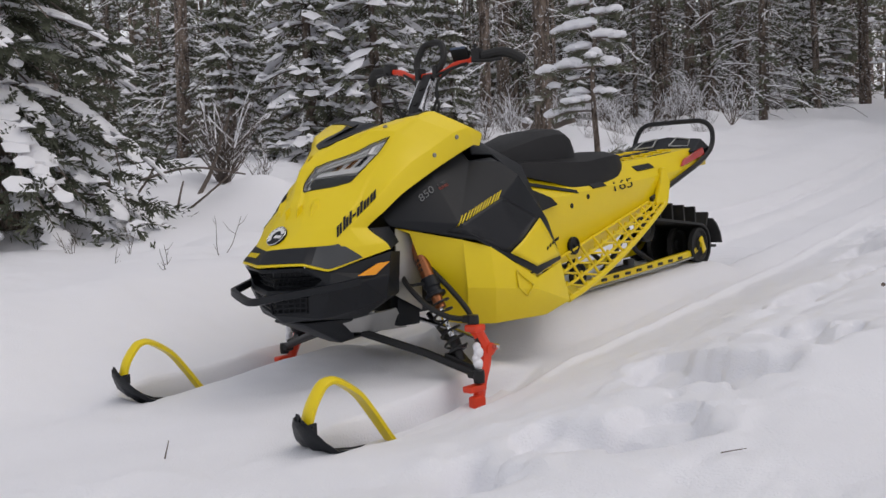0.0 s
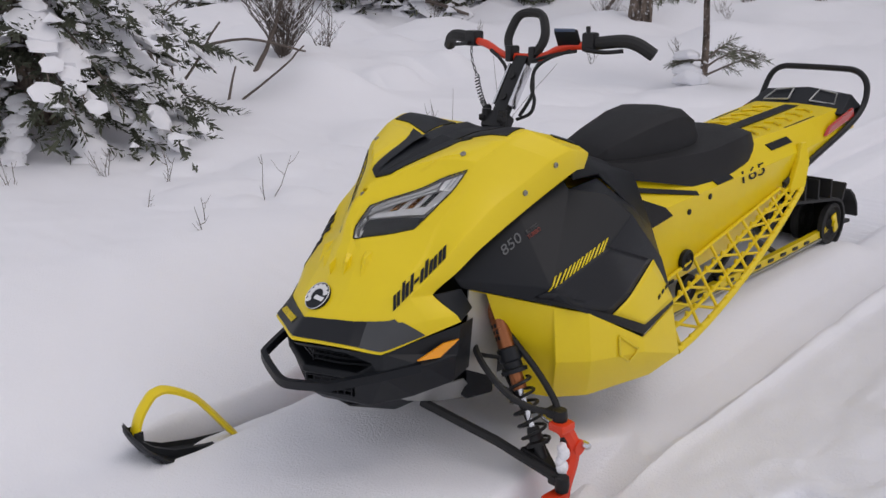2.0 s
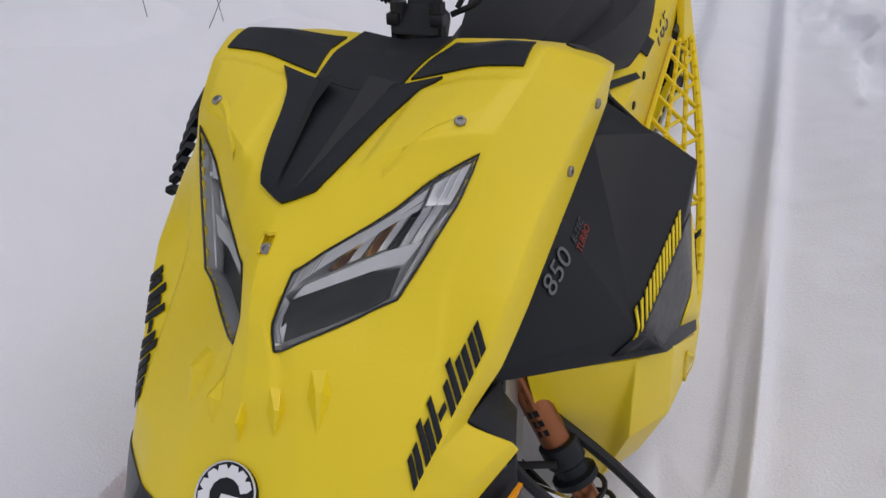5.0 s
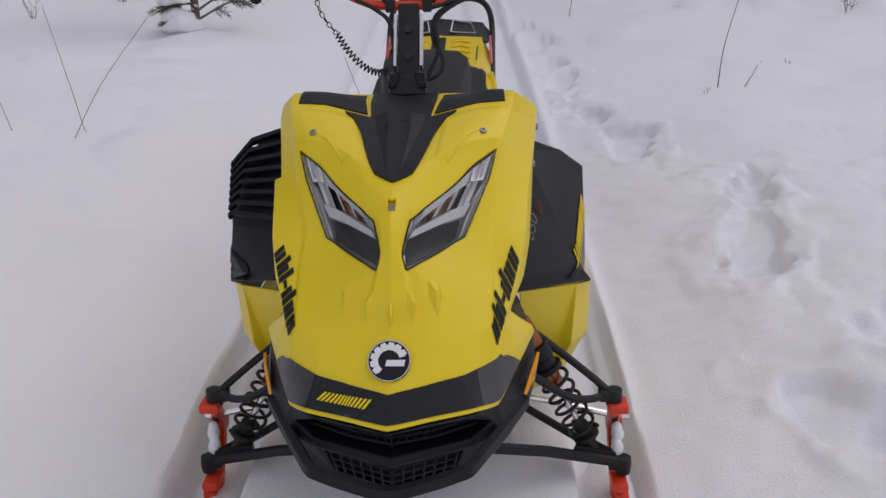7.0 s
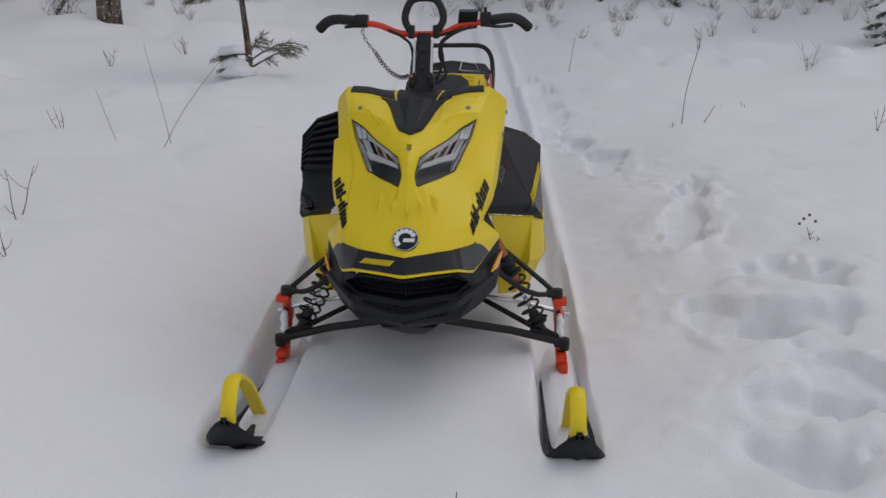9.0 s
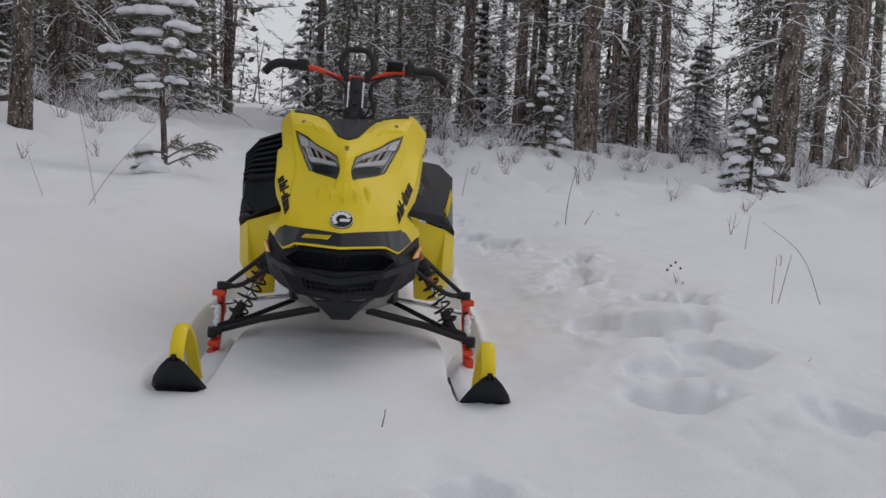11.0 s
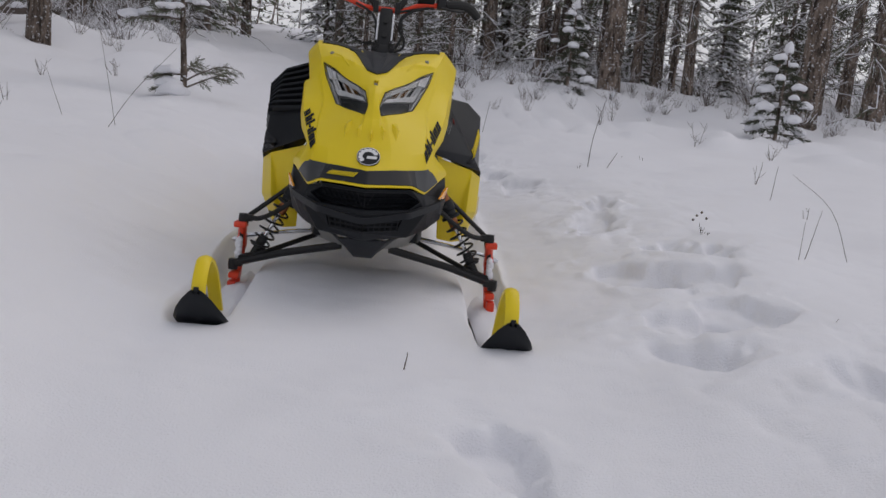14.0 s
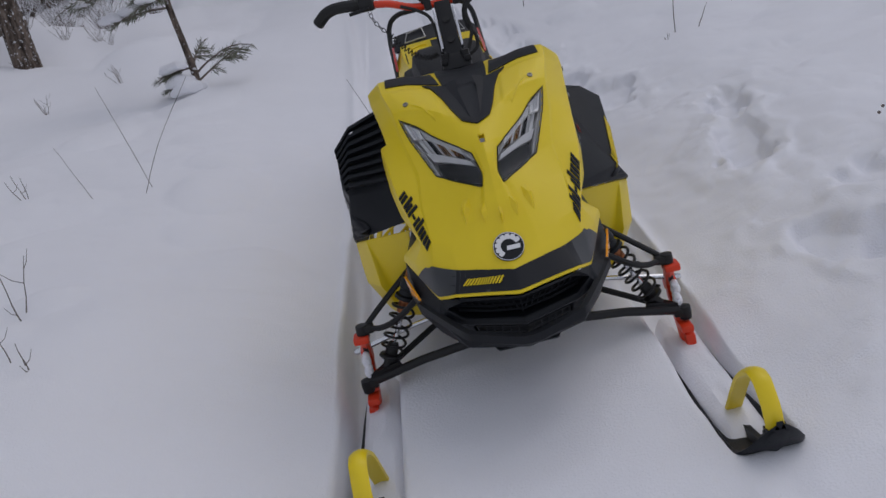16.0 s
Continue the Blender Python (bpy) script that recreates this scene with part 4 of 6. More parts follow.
    tube(bm, [m @ Vector((.033 * math.cos(a), .033 * math.sin(a), ln * a / (2 * math.pi * turns))) for a in [2 * math.pi * turns * i / 84 for i in range(85)]], 0.0042, 6)
    part("coil_spring", bm, STEEL, shock, "black coil spring")
    # ski
    cx, cz = (.466, -.008) if s > 0 else (-.443, .012)
    prof = [(-.705, .138, .018), (-.692, .112, .042), (-.67, .078, .064), (-.63, .042, .079), (-.575, .014, .080), (-.48, -.006, .078), (-.3, -.022, .072), (0, -.03, .068), (.15, -.03, .06)]
    rings = []
    for y, z, w in prof:
        z += cz
        rings.append([(cx - w, y, z + .012), (cx - w + .008, y, z), (cx - .02, y, z - .002), (cx, y, z - .012), (cx + .02, y, z - .002), (cx + w - .008, y, z), (cx + w, y, z + .012),
                      (cx + w - .010, y, z + .016), (cx + w - .018, y, z + .004), (cx + .012, y, z + .004), (cx + .007, y, z + .024), (cx - .007, y, z + .024), (cx - .012, y, z + .004), (cx - w + .018, y, z + .004), (cx - w + .010, y, z + .016)])
    bm = bmesh.new()
    loft(bm, rings)
    bmesh.ops.recalc_face_normals(bm, faces=bm.faces)
    ski = part("ski", bm, BLACK, SLED, "black plastic ski lying in the snow")
    path = spline([(cx - .002 * s, -.680, .122), (cx, -.662, .170), (cx, -.630, .212), (cx, -.610, .222), (cx, -.585, .221), (cx, -.545, .200), (cx, -.50, .165), (cx, -.455, .108), (cx, -.41, .045), (cx, -.385, .012)], 4)
    path = [p + Vector((0, 0, cz)) for p in path]
    bm = bmesh.new()
    rings = []
    for i, p in enumerate(path):
        d = (path[min(i + 1, len(path) - 1)] - path[max(i - 1, 0)]).normalized()
        n = Vector((0, -d.z, d.y))
        rings.append([p + Vector((a, 0, 0)) + n * b for a, b in ((-.021, .003), (-.012, .009), (0, .012), (.012, .009), (.021, .003), (.019, -.006), (-.019, -.006))])
    loft(bm, rings)
    bmesh.ops.recalc_face_normals(bm, faces=bm.faces)
    part("ski_loop", bm, YELLOW, ski, "yellow ski handle loop")
    bm = bmesh.new()
    for k in (-1, 1):
        block(bm, pose(cx + k * .0225, -.678, .120 + cz), .005, .026, .03, .003)
    tube(bm, [(cx - .028, -.678, .122 + cz), (cx + .028, -.678, .122 + cz)], 0.008, 12)
    part("loop_bolt", bm, STEEL, ski)
    bm = bmesh.new()
    bmesh.ops.create_grid(bm, x_segments=10, y_segments=40, size=1)
    for v in bm.verts:
        gx, gy = v.co.x, v.co.y
        y = -.20 + gy * .33
        k = max(0, 1 - abs(gx) ** 4) * (1 - max(0, -gy) ** 8)
        v.co = Vector((cx + gx * .06, y, cz - .012 + k * (.034 + .06 * max(0, y + .3) + .014 * noise.noise((gx * 2, y * 9, s)))))
    part("ski_snow", bm, SNOW, ski, "snow lying on the ski")


def build_bars():
    post = bmesh.new()
    base, top = Vector((.0, .235, .925)), Vector((.0, .338, 1.095))
    d = (top - base).normalized()
    m = Matrix.Translation((base + top) / 2) @ Matrix.Rotation(math.atan2(d.y, d.z) * -1, 4, "X")
    block(post, m, .048, .026, (top - base).length, .006)
    for k in (-1, 1):
        tube(post, [base + Vector((k * .03, -.015, -.03)), base + Vector((k * .03, -.012, .035))], .013, 8)
        block(post, Matrix.Translation(base + Vector((k * .034, -.02, .012))), .02, .02, .018, .004)
    block(post, Matrix.Translation(base) @ m.to_3x3().to_4x4(), .075, .05, .05, .01)
    column = part("steering_post", post, STEEL, SLED, "black steering post with bright side strips")
    for k in (-1, 1):
        bm = bmesh.new()
        block(bm, m @ pose(k * .029, .0, .01), .007, .030, .125, .002)
        part("strip", bm, CHROME, column)
        bm = bmesh.new()
        block(bm, Matrix.Translation(top) @ pose(k * .042, -.002, .008), .022, .04, .045, .006)
        part("bar_clamp", bm, STEEL, column)
    for h in (-.03, .035):
        bm = bmesh.new()
        lathe(bm, m @ pose(0, -.0155, h, 90), [(0, 0), (.011, 0), (.011, .003), (0, .003)], 6)
        part("post_hole", bm, RUBBER, column)
    bm = bmesh.new()
    tube(bm, spline([(-.25, .362, 1.136), (-.16, .35, 1.126), (-.10, .342, 1.104), (-.06, .338, 1.096), (.03, .338, 1.095), (.075, .34, 1.101), (.135, .35, 1.126), (.25, .375, 1.136)], 5), 0.0108, 10)
    bar = part("handlebar", bm, RED, SLED, "orange-red handlebar with black grips")
    for pts, r in (([(-.225, .36, 1.139), (-.30, .372, 1.145), (-.34, .388, 1.136), (-.372, .408, 1.112)], .0175), ([(.225, .368, 1.139), (.29, .388, 1.146), (.325, .405, 1.138), (.358, .432, 1.112)], .0175)):
        bm = bmesh.new()
        tube(bm, spline(pts, 5), r, 10)
        part("grip", bm, RUBBER, bar, "black rubber grip")
    bm = bmesh.new()
    block(bm, pose(-.215, .358, 1.139, 0, 0, -6), .045, .04, .045, .008)
    tube(bm, [(-.21, .33, 1.125), (-.27, .335, 1.12)], .006, 6)
    part("brake_clamp", bm, STEEL, bar)
    bm = bmesh.new()
    block(bm, pose(.150, .340, 1.150, 35, 0, 12), .066, .014, .052, .005)
    g = part("gauge", bm, BLACK, bar, "dark display gauge")
    # thin blue-grey piece added for the gauge's back, which faces forward
    bm = bmesh.new()
    block(bm, pose(.150, .3325, 1.1565, 35, 0, 12), .060, .006, .046, .003)
    part("back_face", bm, GAUGE, g, "blue-grey back of the gauge")
    bm = bmesh.new()
    block(bm, pose(.208, .362, 1.142, 0, 0, 12), .035, .04, .05, .008)
    tube(bm, [(.208, .352, 1.15), (.208, .35, 1.182)], .006, 6)
    tube(bm, spline([(.21, .34, 1.122), (.26, .352, 1.118), (.30, .38, 1.122)], 4), .006, 6)
    part("throttle_block", bm, STEEL, bar)
    bm = bmesh.new()
    tube(bm, spline([(-.045, .33, 1.105), (-.062, .34, 1.135), (-.062, .35, 1.165), (-.042, .362, 1.205), (0, .366, 1.214), (.042, .362, 1.205), (.064, .35, 1.165), (.064, .34, 1.135), (.047, .33, 1.105)], 5), .0125, 8)
    part("grab_strap", bm, RUBBER, SLED, "black rubber mountain grab strap")
    bm = bmesh.new()
    for pts in ([(.10, .33, 1.10), (.06, .32, 1.07), (.055, .31, 1.02), (.075, .30, .985), (.07, .29, .95), (.03, .28, .93)], [(.16, .34, 1.118), (.10, .32, 1.095), (.062, .31, 1.06), (.066, .30, 1.0), (.04, .28, .94)],
                [(-.12, .33, 1.11), (-.07, .32, 1.085), (-.04, .31, 1.05), (-.03, .28, .95)], [(.18, .34, 1.118), (.12, .33, 1.108), (.05, .32, 1.09)]):
        tube(bm, spline(pts, 6), .005, 6)
    part("cable", bm, RUBBER, SLED, "black control cables")
    cord = spline([(-.165, .32, 1.035), (-.14, .305, 1.0), (-.105, .285, .968), (-.07, .265, .955), (-.045, .25, .962)], 24)
    bm = bmesh.new()
    loops = []
    for i, p in enumerate(cord):
        d = (cord[min(i + 1, len(cord) - 1)] - cord[max(i - 1, 0)]).normalized()
        a, b = d.cross(Vector((0, 1, 0))).normalized(), Vector((0, 1, 0))
        loops.append(p + (a * math.cos(i * 1.15) + b * math.sin(i * 1.15)) * .0075)
    tube(bm, loops, .0019, 5)
    links = spline([(-.212, .345, 1.12), (-.208, .34, 1.095), (-.195, .333, 1.07), (-.178, .326, 1.05), (-.165, .32, 1.035)], 2)
    for i, (p, q) in enumerate(zip(links, links[1:])):
        d = (q - p) * .62
        a = d.cross(Vector((0, 1, 0)) if i % 2 else Vector((0, .5, 1))).normalized() * .0045
        tube(bm, [p - d * .1, p + a, p + d + a, p + d * 1.7, p + d - a, p - a, p - d * .1], .0014, 4)
    part("tether_cord", bm, RUBBER, SLED, "black coiled tether cord")


GAUGE = mat("gauge_back_plastic", (0.09, 0.12, 0.19), 0.1, vary=0.1, coat=0.6)


def build_tail():
    # tunnel in cross sections from front to rear
    rings = []
    for y, t, w, low in ((.55, .70, .13, .36), (.75, .712, .13, .36), (1.2, .752, .135, .42), (1.5, .775, .145, .54), (1.75, .80, .17, .655), (2.0, .828, .175, .735), (2.12, .84, .175, .80)):
        rings.append([(-.208, y, low), (-.21, y, t - .085), (-w, y, t), (0, y, t + .004), (w, y, t), (.21, y, t - .085), (.208, y, low)])
    bm = bmesh.new()
    rows = [[bm.verts.new(p) for p in r] for r in rings]
    ring_faces(bm, rows, closed=False)
    bmesh.ops.recalc_face_normals(bm, faces=bm.faces)
    tunnel = part("tunnel", bm, YELLOW_METAL, SLED, "yellow painted aluminium tunnel")
    t = tunnel.modifiers.new("thickness", "SOLIDIFY")
    t.thickness, t.offset = .006, -1
    b = tunnel.modifiers.new("rounding", "BEVEL")
    b.width, b.segments, b.limit_method = .008, 2, "ANGLE"
    top = lambda x, y: Vector((x, y, np.interp(y, [.55, .75, 1.2, 1.5, 1.75, 2.0], [.70, .712, .752, .775, .80, .828]) + .006))
    bm = bmesh.new()
    slab(bm, [top(-.028, 1.3), top(.028, 1.3), top(.028, 2.0), top(-.028, 2.0)], .005)
    part("centre_strip", bm, BLACK, tunnel, "black centre strip")
    for s in (1, -1):
        for i in range(7):
            y = 1.42 + i * .085
            bm = bmesh.new()
            tube(bm, [top(s * .05, y), top(s * .09, y + .012), top(s * .125, y - .02)], .007, 6, flat=.7)
            part("raised_rib", bm, YELLOW_METAL, tunnel)
        side = lambda y, k: Vector((s * (.137 + .075 * k + (.03 * (y - 1.2) * (1 - k) if y > 1.2 else 0)), y, np.interp(y, [.55, .75, 1.2, 1.5, 1.75, 2.0], [.70, .712, .752, .775, .80, .828]) - .085 * k + .005))
        # handle recess painted as a flat dark slab; then strip and printed block
        for y0, y1, k0, k1 in ((1.47, 1.62, .35, .62), (1.64, 1.86, .02, .22), (1.06, 1.16, .66, 1.0)):
            bm = bmesh.new()
            q = [side(y0, k0), side(y1, k0), side(y1 + .02, k1), side(y0 + .02, k1)]
            slab(bm, q[::-s], .004, .001)
            part("tunnel_dark_slab", bm, BLACK, tunnel, "flat black slab for print and dark recess")
        bm = bmesh.new()
        slab(bm, [side(.66, .10), side(.96, .92), side(.96, 1.06), side(.66, .26)][::-s], .004, .001)
        part("tunnel_stripe", bm, BLACK, tunnel, "narrow black stripe")
        if s > 0:
            number = words(tunnel, "165", Vector((.2125, 1.215, .640)), Vector((0, .25, .055)), Vector((-.3, 0, 1)), .058, BLACK, "black printed number")
            for v in number.data.vertices:
                v.co.y = 1.215 + (v.co.y - 1.215) * 2.2
        for y, z in ((1.036, .628), (.914, .596)):
            bm = bmesh.new()
            lathe(bm, aim(Vector((s * .209, y, z)), (s, 0, 0)), [(.010, 0), (.010, .004), (.006, .006), (0, .006)], 12)
            part("tunnel_bolt", bm, STEEL, tunnel)
        bm = bmesh.new()
        lathe(bm, aim(Vector((s * .21, .91, .437)), (s, 0, 0)), [(0, 0), (.036, 0), (.036, .012), (.028, .016), (.024, .010), (.008, .010), (.006, .016), (0, .016)], 20)
        part("exhaust_cap", bm, BLACK, tunnel, "round black cap")
        bm = bmesh.new()
        loft(bm, [[(s * (x + d), y, z) for y, z, d in ((.56, .55, 0), (.63, .575, 0), (.796, .606, 0), (.770, .634, -.012), (.618, .690, -.05), (.56, .69, -.05))] for x in (.200, .226)])
        bmesh.ops.recalc_face_normals(bm, faces=bm.faces)
        part("knee_pad", bm, VINYL, tunnel, "black side pad")
        bm = bmesh.new()
        slab(bm, [(s * .218, 1.86, .742), (s * .218, 2.10, .800), (s * .218, 2.085, .832), (s * .218, 1.89, .775)][::s], .012, .003)
        part("tail_light", bm, REDLENS, tunnel, "red side tail light")
        # running board: outer rail, front bracket and lattice of slats
        o = lambda t: Vector((s * (.405 - .15 * t ** 1.5), .58 + 1.03 * t, .272 + .305 * t ** 1.15))
        n = lambda t: Vector((s * .216, .62 + .9 * t, .345 + .24 * t))
        bm = bmesh.new()
        tube(bm, [o(i / 12) for i in range(13)], .011, 8)
        board = part("running_board", bm, YELLOW_METAL, SLED, "yellow open-lattice running board")
        bm = bmesh.new()
        tube(bm, [n(i / 8) for i in range(9)], .007, 6)
        tube(bm, [n(i / 8).lerp(o(i / 8), .36) for i in range(9)], .006, 6)
        tube(bm, [n(i / 8).lerp(o(i / 8), .7) for i in range(9)], .006, 6)
        part("board_stringer", bm, YELLOW_METAL, board)
        for i in range(9):
            t0 = i / 9 + .02
            bm = bmesh.new()
            tube(bm, [n(min(1, t0 + .13)), o(t0)], .006, 6)
            part("board_slat", bm, YELLOW_METAL, board)
            if i < 8:
                bm = bmesh.new()
                tube(bm, [n(t0).lerp(o(t0), .36), n(t0 + .11).lerp(o(t0 + .11), .95)], .005, 6)
                part("board_brace", bm, YELLOW_METAL, board)
            for k in (.36, .7, 1.0):
                for dt in (0, .05):
                    p = n(t0 + dt).lerp(o(t0 + dt), k) + Vector((0, 0, .01))
                    bm = bmesh.new()
                    lathe(bm, pose(*p), [(.007, -.006), (.005, .008), (0, .008)], 5)
                    part("board_tooth", bm, YELLOW_METAL, board)
        bm = bmesh.new()
        slab(bm, [(s * .245, 1.54, .575), (s * .262, 1.625, .58), (s * .235, 1.70, .67), (s * .217, 1.69, .74), (s * .217, 1.655, .74), (s * .226, 1.62, .67)][::s], .02, .004)
        part("board_bracket", bm, YELLOW_METAL, board, "yellow upright bracket")
        # side of the rear bumper tube
    bm = bmesh.new()
    r = [(.214, 1.55, .595), (.216, 1.80, .678), (.220, 2.05, .766), (.222, 2.165, .835), (.214, 2.20, .905), (.192, 2.205, .948), (.155, 2.205, .970), (.10, 2.205, .975)]
    tube(bm, spline(r + [(-x, y, z) for x, y, z in r[::-1]], 5), .0125, 8)
    part("rear_bumper", bm, STEEL, SLED, "black rear bumper tube")
    shell("rear_panel", [[(-.205, 2.0, .815), (.205, 2.0, .815), (.18, 2.14, .88), (.0, 2.14, .90), (-.18, 2.14, .88)], [(.205, 2.0, .815), (.215, 2.16, .835), (.18, 2.14, .88)],
                         [(-.205, 2.0, .815), (-.18, 2.14, .88), (-.215, 2.16, .835)], [(-.18, 2.14, .88), (0, 2.14, .90), (.18, 2.14, .88), (.215, 2.16, .835), (.19, 2.17, .77), (-.19, 2.17, .77), (-.215, 2.16, .835)]],
          BLACK, SLED, "black rear panel with outlined vents")
    for s in (1, -1):
        bm = bmesh.new()
        q = [Vector(p) for p in ((s * .045, 2.06, .850), (s * .15, 2.055, .843), (s * .13, 2.12, .880), (s * .055, 2.125, .892))]
        tube(bm, q + q[:1], .004, 5)
        part("vent_outline", bm, ALU, SLED, "grey vent outline")
    # seat
    rings = []
    for y, w, z0, z1 in ((.46, .085, .75, .79), (.56, .10, .74, .79), (.70, .150, .718, .785), (.85, .178, .690, .79), (.98, .190, .664, .797), (1.09, .195, .650, .803), (1.2, .195, .676, .815), (1.32, .186, .708, .822), (1.38, .168, .735, .815), (1.41, .145, .757, .79)):
        rings.append([(-w, y, z0), (-w * 1.01, y, z0 + .3 * (z1 - z0)), (-w * .92, y, z0 + .8 * (z1 - z0)), (-w * .62, y, z1 - .004), (0, y, z1), (w * .62, y, z1 - .004), (w * .92, y, z0 + .8 * (z1 - z0)), (w * 1.01, y, z0 + .3 * (z1 - z0)), (w, y, z0)])
    bm = bmesh.new()
    loft(bm, rings)
    bmesh.ops.recalc_face_normals(bm, faces=bm.faces)
    seat = part("seat", bm, VINYL, SLED, "black vinyl seat")
    rings = []
    for y, w, z0, z1 in ((.60, .065, .765, .795), (.63, .09, .757, .828), (.74, .112, .745, .868), (.85, .124, .742, .901), (.95, .132, .752, .915), (1.01, .132, .762, .912), (1.05, .128, .775, .888), (1.075, .12, .788, .845), (1.085, .105, .798, .818)):
        rings.append([(-w, y, z0), (-w * 1.04, y, z0 + .5 * (z1 - z0)), (-w * .95, y, z0 + .82 * (z1 - z0)), (-w * .72, y, z1 - .006), (0, y, z1), (w * .72, y, z1 - .006), (w * .95, y, z0 + .82 * (z1 - z0)), (w * 1.04, y, z0 + .5 * (z1 - z0)), (w, y, z0)])
    bm = bmesh.new()
    loft(bm, rings)
    bmesh.ops.recalc_face_normals(bm, faces=bm.faces)
    part("seat_hump", bm, VINYL, seat, "raised black seat cushion")
    # console between hood and seat
    shell("console", [[(-.20, .25, .88), (.20, .25, .88), (.16, .50, .81), (-.16, .50, .81)], [(.20, .25, .88), (.235, .27, .84), (.19, .62, .74), (.16, .50, .81)],
                      [(-.20, .25, .88), (-.16, .50, .81), (-.19, .62, .74), (-.235, .27, .84)], [(-.16, .50, .81), (.16, .50, .81), (.19, .62, .74), (-.19, .62, .74)]], BLACK, SLED, "black console")


def track_path(n):
    """Points and outward directions of the track belt in the y, z plane."""
    pts = []
    segs = [("l", (.70, .175), (2.08, .238)), ("a", (2.10, .346), .110, -100, 82), ("l", (2.10, .458), (1.45, .530)), ("l", (1.44, .531), (.80, .56)), ("a", (.78, .42), .14, 85, 260)]
    dense = []
    for g in segs:
        if g[0] == "l":
            (a, b), (c, d) = g[1], g[2]
            dense += [(a + (c - a) * i / 60, b + (d - b) * i / 60) for i in range(61)]
        else:
            (cy, cz), r, a0, a1 = g[1:]
            dense += [(cy + r * math.cos(radians(a0 + (a1 - a0) * i / 30)), cz + r * math.sin(radians(a0 + (a1 - a0) * i / 30))) for i in range(31)]
    d = np.array(dense + dense[:1])
    keep = np.r_[True, np.hypot(*np.diff(d, axis=0).T) > 1e-4]
    d = d[keep]
    cum = np.r_[0, np.cumsum(np.hypot(*np.diff(d, axis=0).T))]
    t = np.linspace(0, cum[-1], n + 1)[:-1]
    return list(zip(np.interp(t, cum, d[:, 0]), np.interp(t, cum, d[:, 1])))


def build_track():
    pts = track_path(90)
    bm = bmesh.new()
    c = Vector((0, 1.4, .43))
    rings = []
    nrm = []
    for i, (y, z) in enumerate(pts):
        a, b = pts[i - 1], pts[(i + 1) % len(pts)]
        n = Vector((0, (b[1] - a[1]), -(b[0] - a[0]))).normalized()
        nrm.append(n)
        p = Vector((0, y, z))
        rings.append([p + Vector((-.19, 0, 0)), p + Vector((.19, 0, 0)), p + Vector((.19, 0, 0)) - n * .012, p + Vector((-.19, 0, 0)) - n * .012])
    rows = [[bm.verts.new(p) for p in r] for r in rings]
    ring_faces(bm, rows + [rows[0]], closed=True, caps=False)
    bmesh.ops.recalc_face_normals(bm, faces=bm.faces)
    track = part("track_belt", bm, RUBBER, SLED, "black rubber track with tall paddle lugs")
    for i in range(0, 90, 3):
        p, n = Vector((0, *pts[i])), nrm[i]
        if p.y < 1.2:
            continue
        for x0, x1 in ((-.19, -.065), (-.06, .06), (.065, .19)):
            bm = bmesh.new()
            d = Vector((0, n.z, -n.y))
            q = [p + Vector((x0, 0, 0)), p + Vector((x1, 0, 0)), p + Vector((x1 - .008, 0, 0)) + n * .078, p + Vector((x0 + .008, 0, 0)) + n * .078]
            loft(bm, [[a - d * .008 for a in q], [a + d * .006 for a in q]])
            bmesh.ops.recalc_face_normals(bm, faces=bm.faces)
            part("lug", bm, RUBBER, track)
    for s in (1, -1):
        bm = bmesh.new()
        rings = [[(s * .15, y, z), (s * .172, y, z), (s * .172, y, z + .030), (s * .15, y, z + .030)] for y, z in ((.75, .255), (.9, .235), (1.2, .252), (1.64, .272), (2.05, .296), (2.12, .325), (2.17, .37))]
        loft(bm, rings)
        bmesh.ops.recalc_face_normals(bm, faces=bm.faces)
        rail = part("skid_rail", bm, YELLOW_METAL, SLED, "yellow skid rail")
        bm = bmesh.new()
        tube(bm, [(s * .174, .9, .230), (s * .174, 1.64, .266), (s * .174, 2.05, .290)], .006, 6, flat=.6)
        part("rail_edge", bm, ALU, rail)
        for i in range(9):
            y = 1.1 + .1 * i
            bm = bmesh.new()
            block(bm, pose(s * .173, y, .262 + (y - 1.1) * .045), .004, .045, .013, .004)
            part("rail_slot", bm, STEEL, rail)
        for x, y, z, r in ((.16, 2.10, .346, .088), (.045, 2.10, .346, .088), (.16, 1.58, .46, .06), (.16, 1.0, .31, .05)):
            bm = bmesh.new()
            m = aim(Vector((s * x, y, z)), (s, 0, 0))
            lathe(bm, m, [(r * .3, 0), (r * .9, .004), (r, .0), (r, .022), (r * .85, .026), (r * .75, .012), (r * .3, .012), (r * .25, .026), (0, .026)], 24)
            wheel = part("idler_wheel", bm, RUBBER, rail, "black idler wheel")
        bm = bmesh.new()
        block(bm, pose(s * .186, 2.12, .348, -60), .010, .085, .035, .006)
        lathe(bm, aim(Vector((s * .188, 2.10, .348)), (s, 0, 0)), [(0, 0), (.014, 0), (.014, .012), (0, .012)], 10)
        part("axle_block", bm, YELLOW_METAL, rail)
        bm = bmesh.new()
        tube(bm, [(s * .14, 1.20, .275), (s * .13, 1.34, .345), (s * .12, 1.50, .47)], .012, 8)
        tube(bm, [(s * .14, 1.68, .30), (s * .13, 1.56, .36), (s * .12, 1.42, .48)], .012, 8)
        tube(bm, [(s * .15, 1.22, .285), (s * .15, 1.46, .30)], .016, 8)
        block(bm, pose(s * .15, 1.45, .31), .03, .06, .05, .008)
        part("skid_arm", bm, STEEL, SLED, "black skid suspension arm")
    bm = bmesh.new()
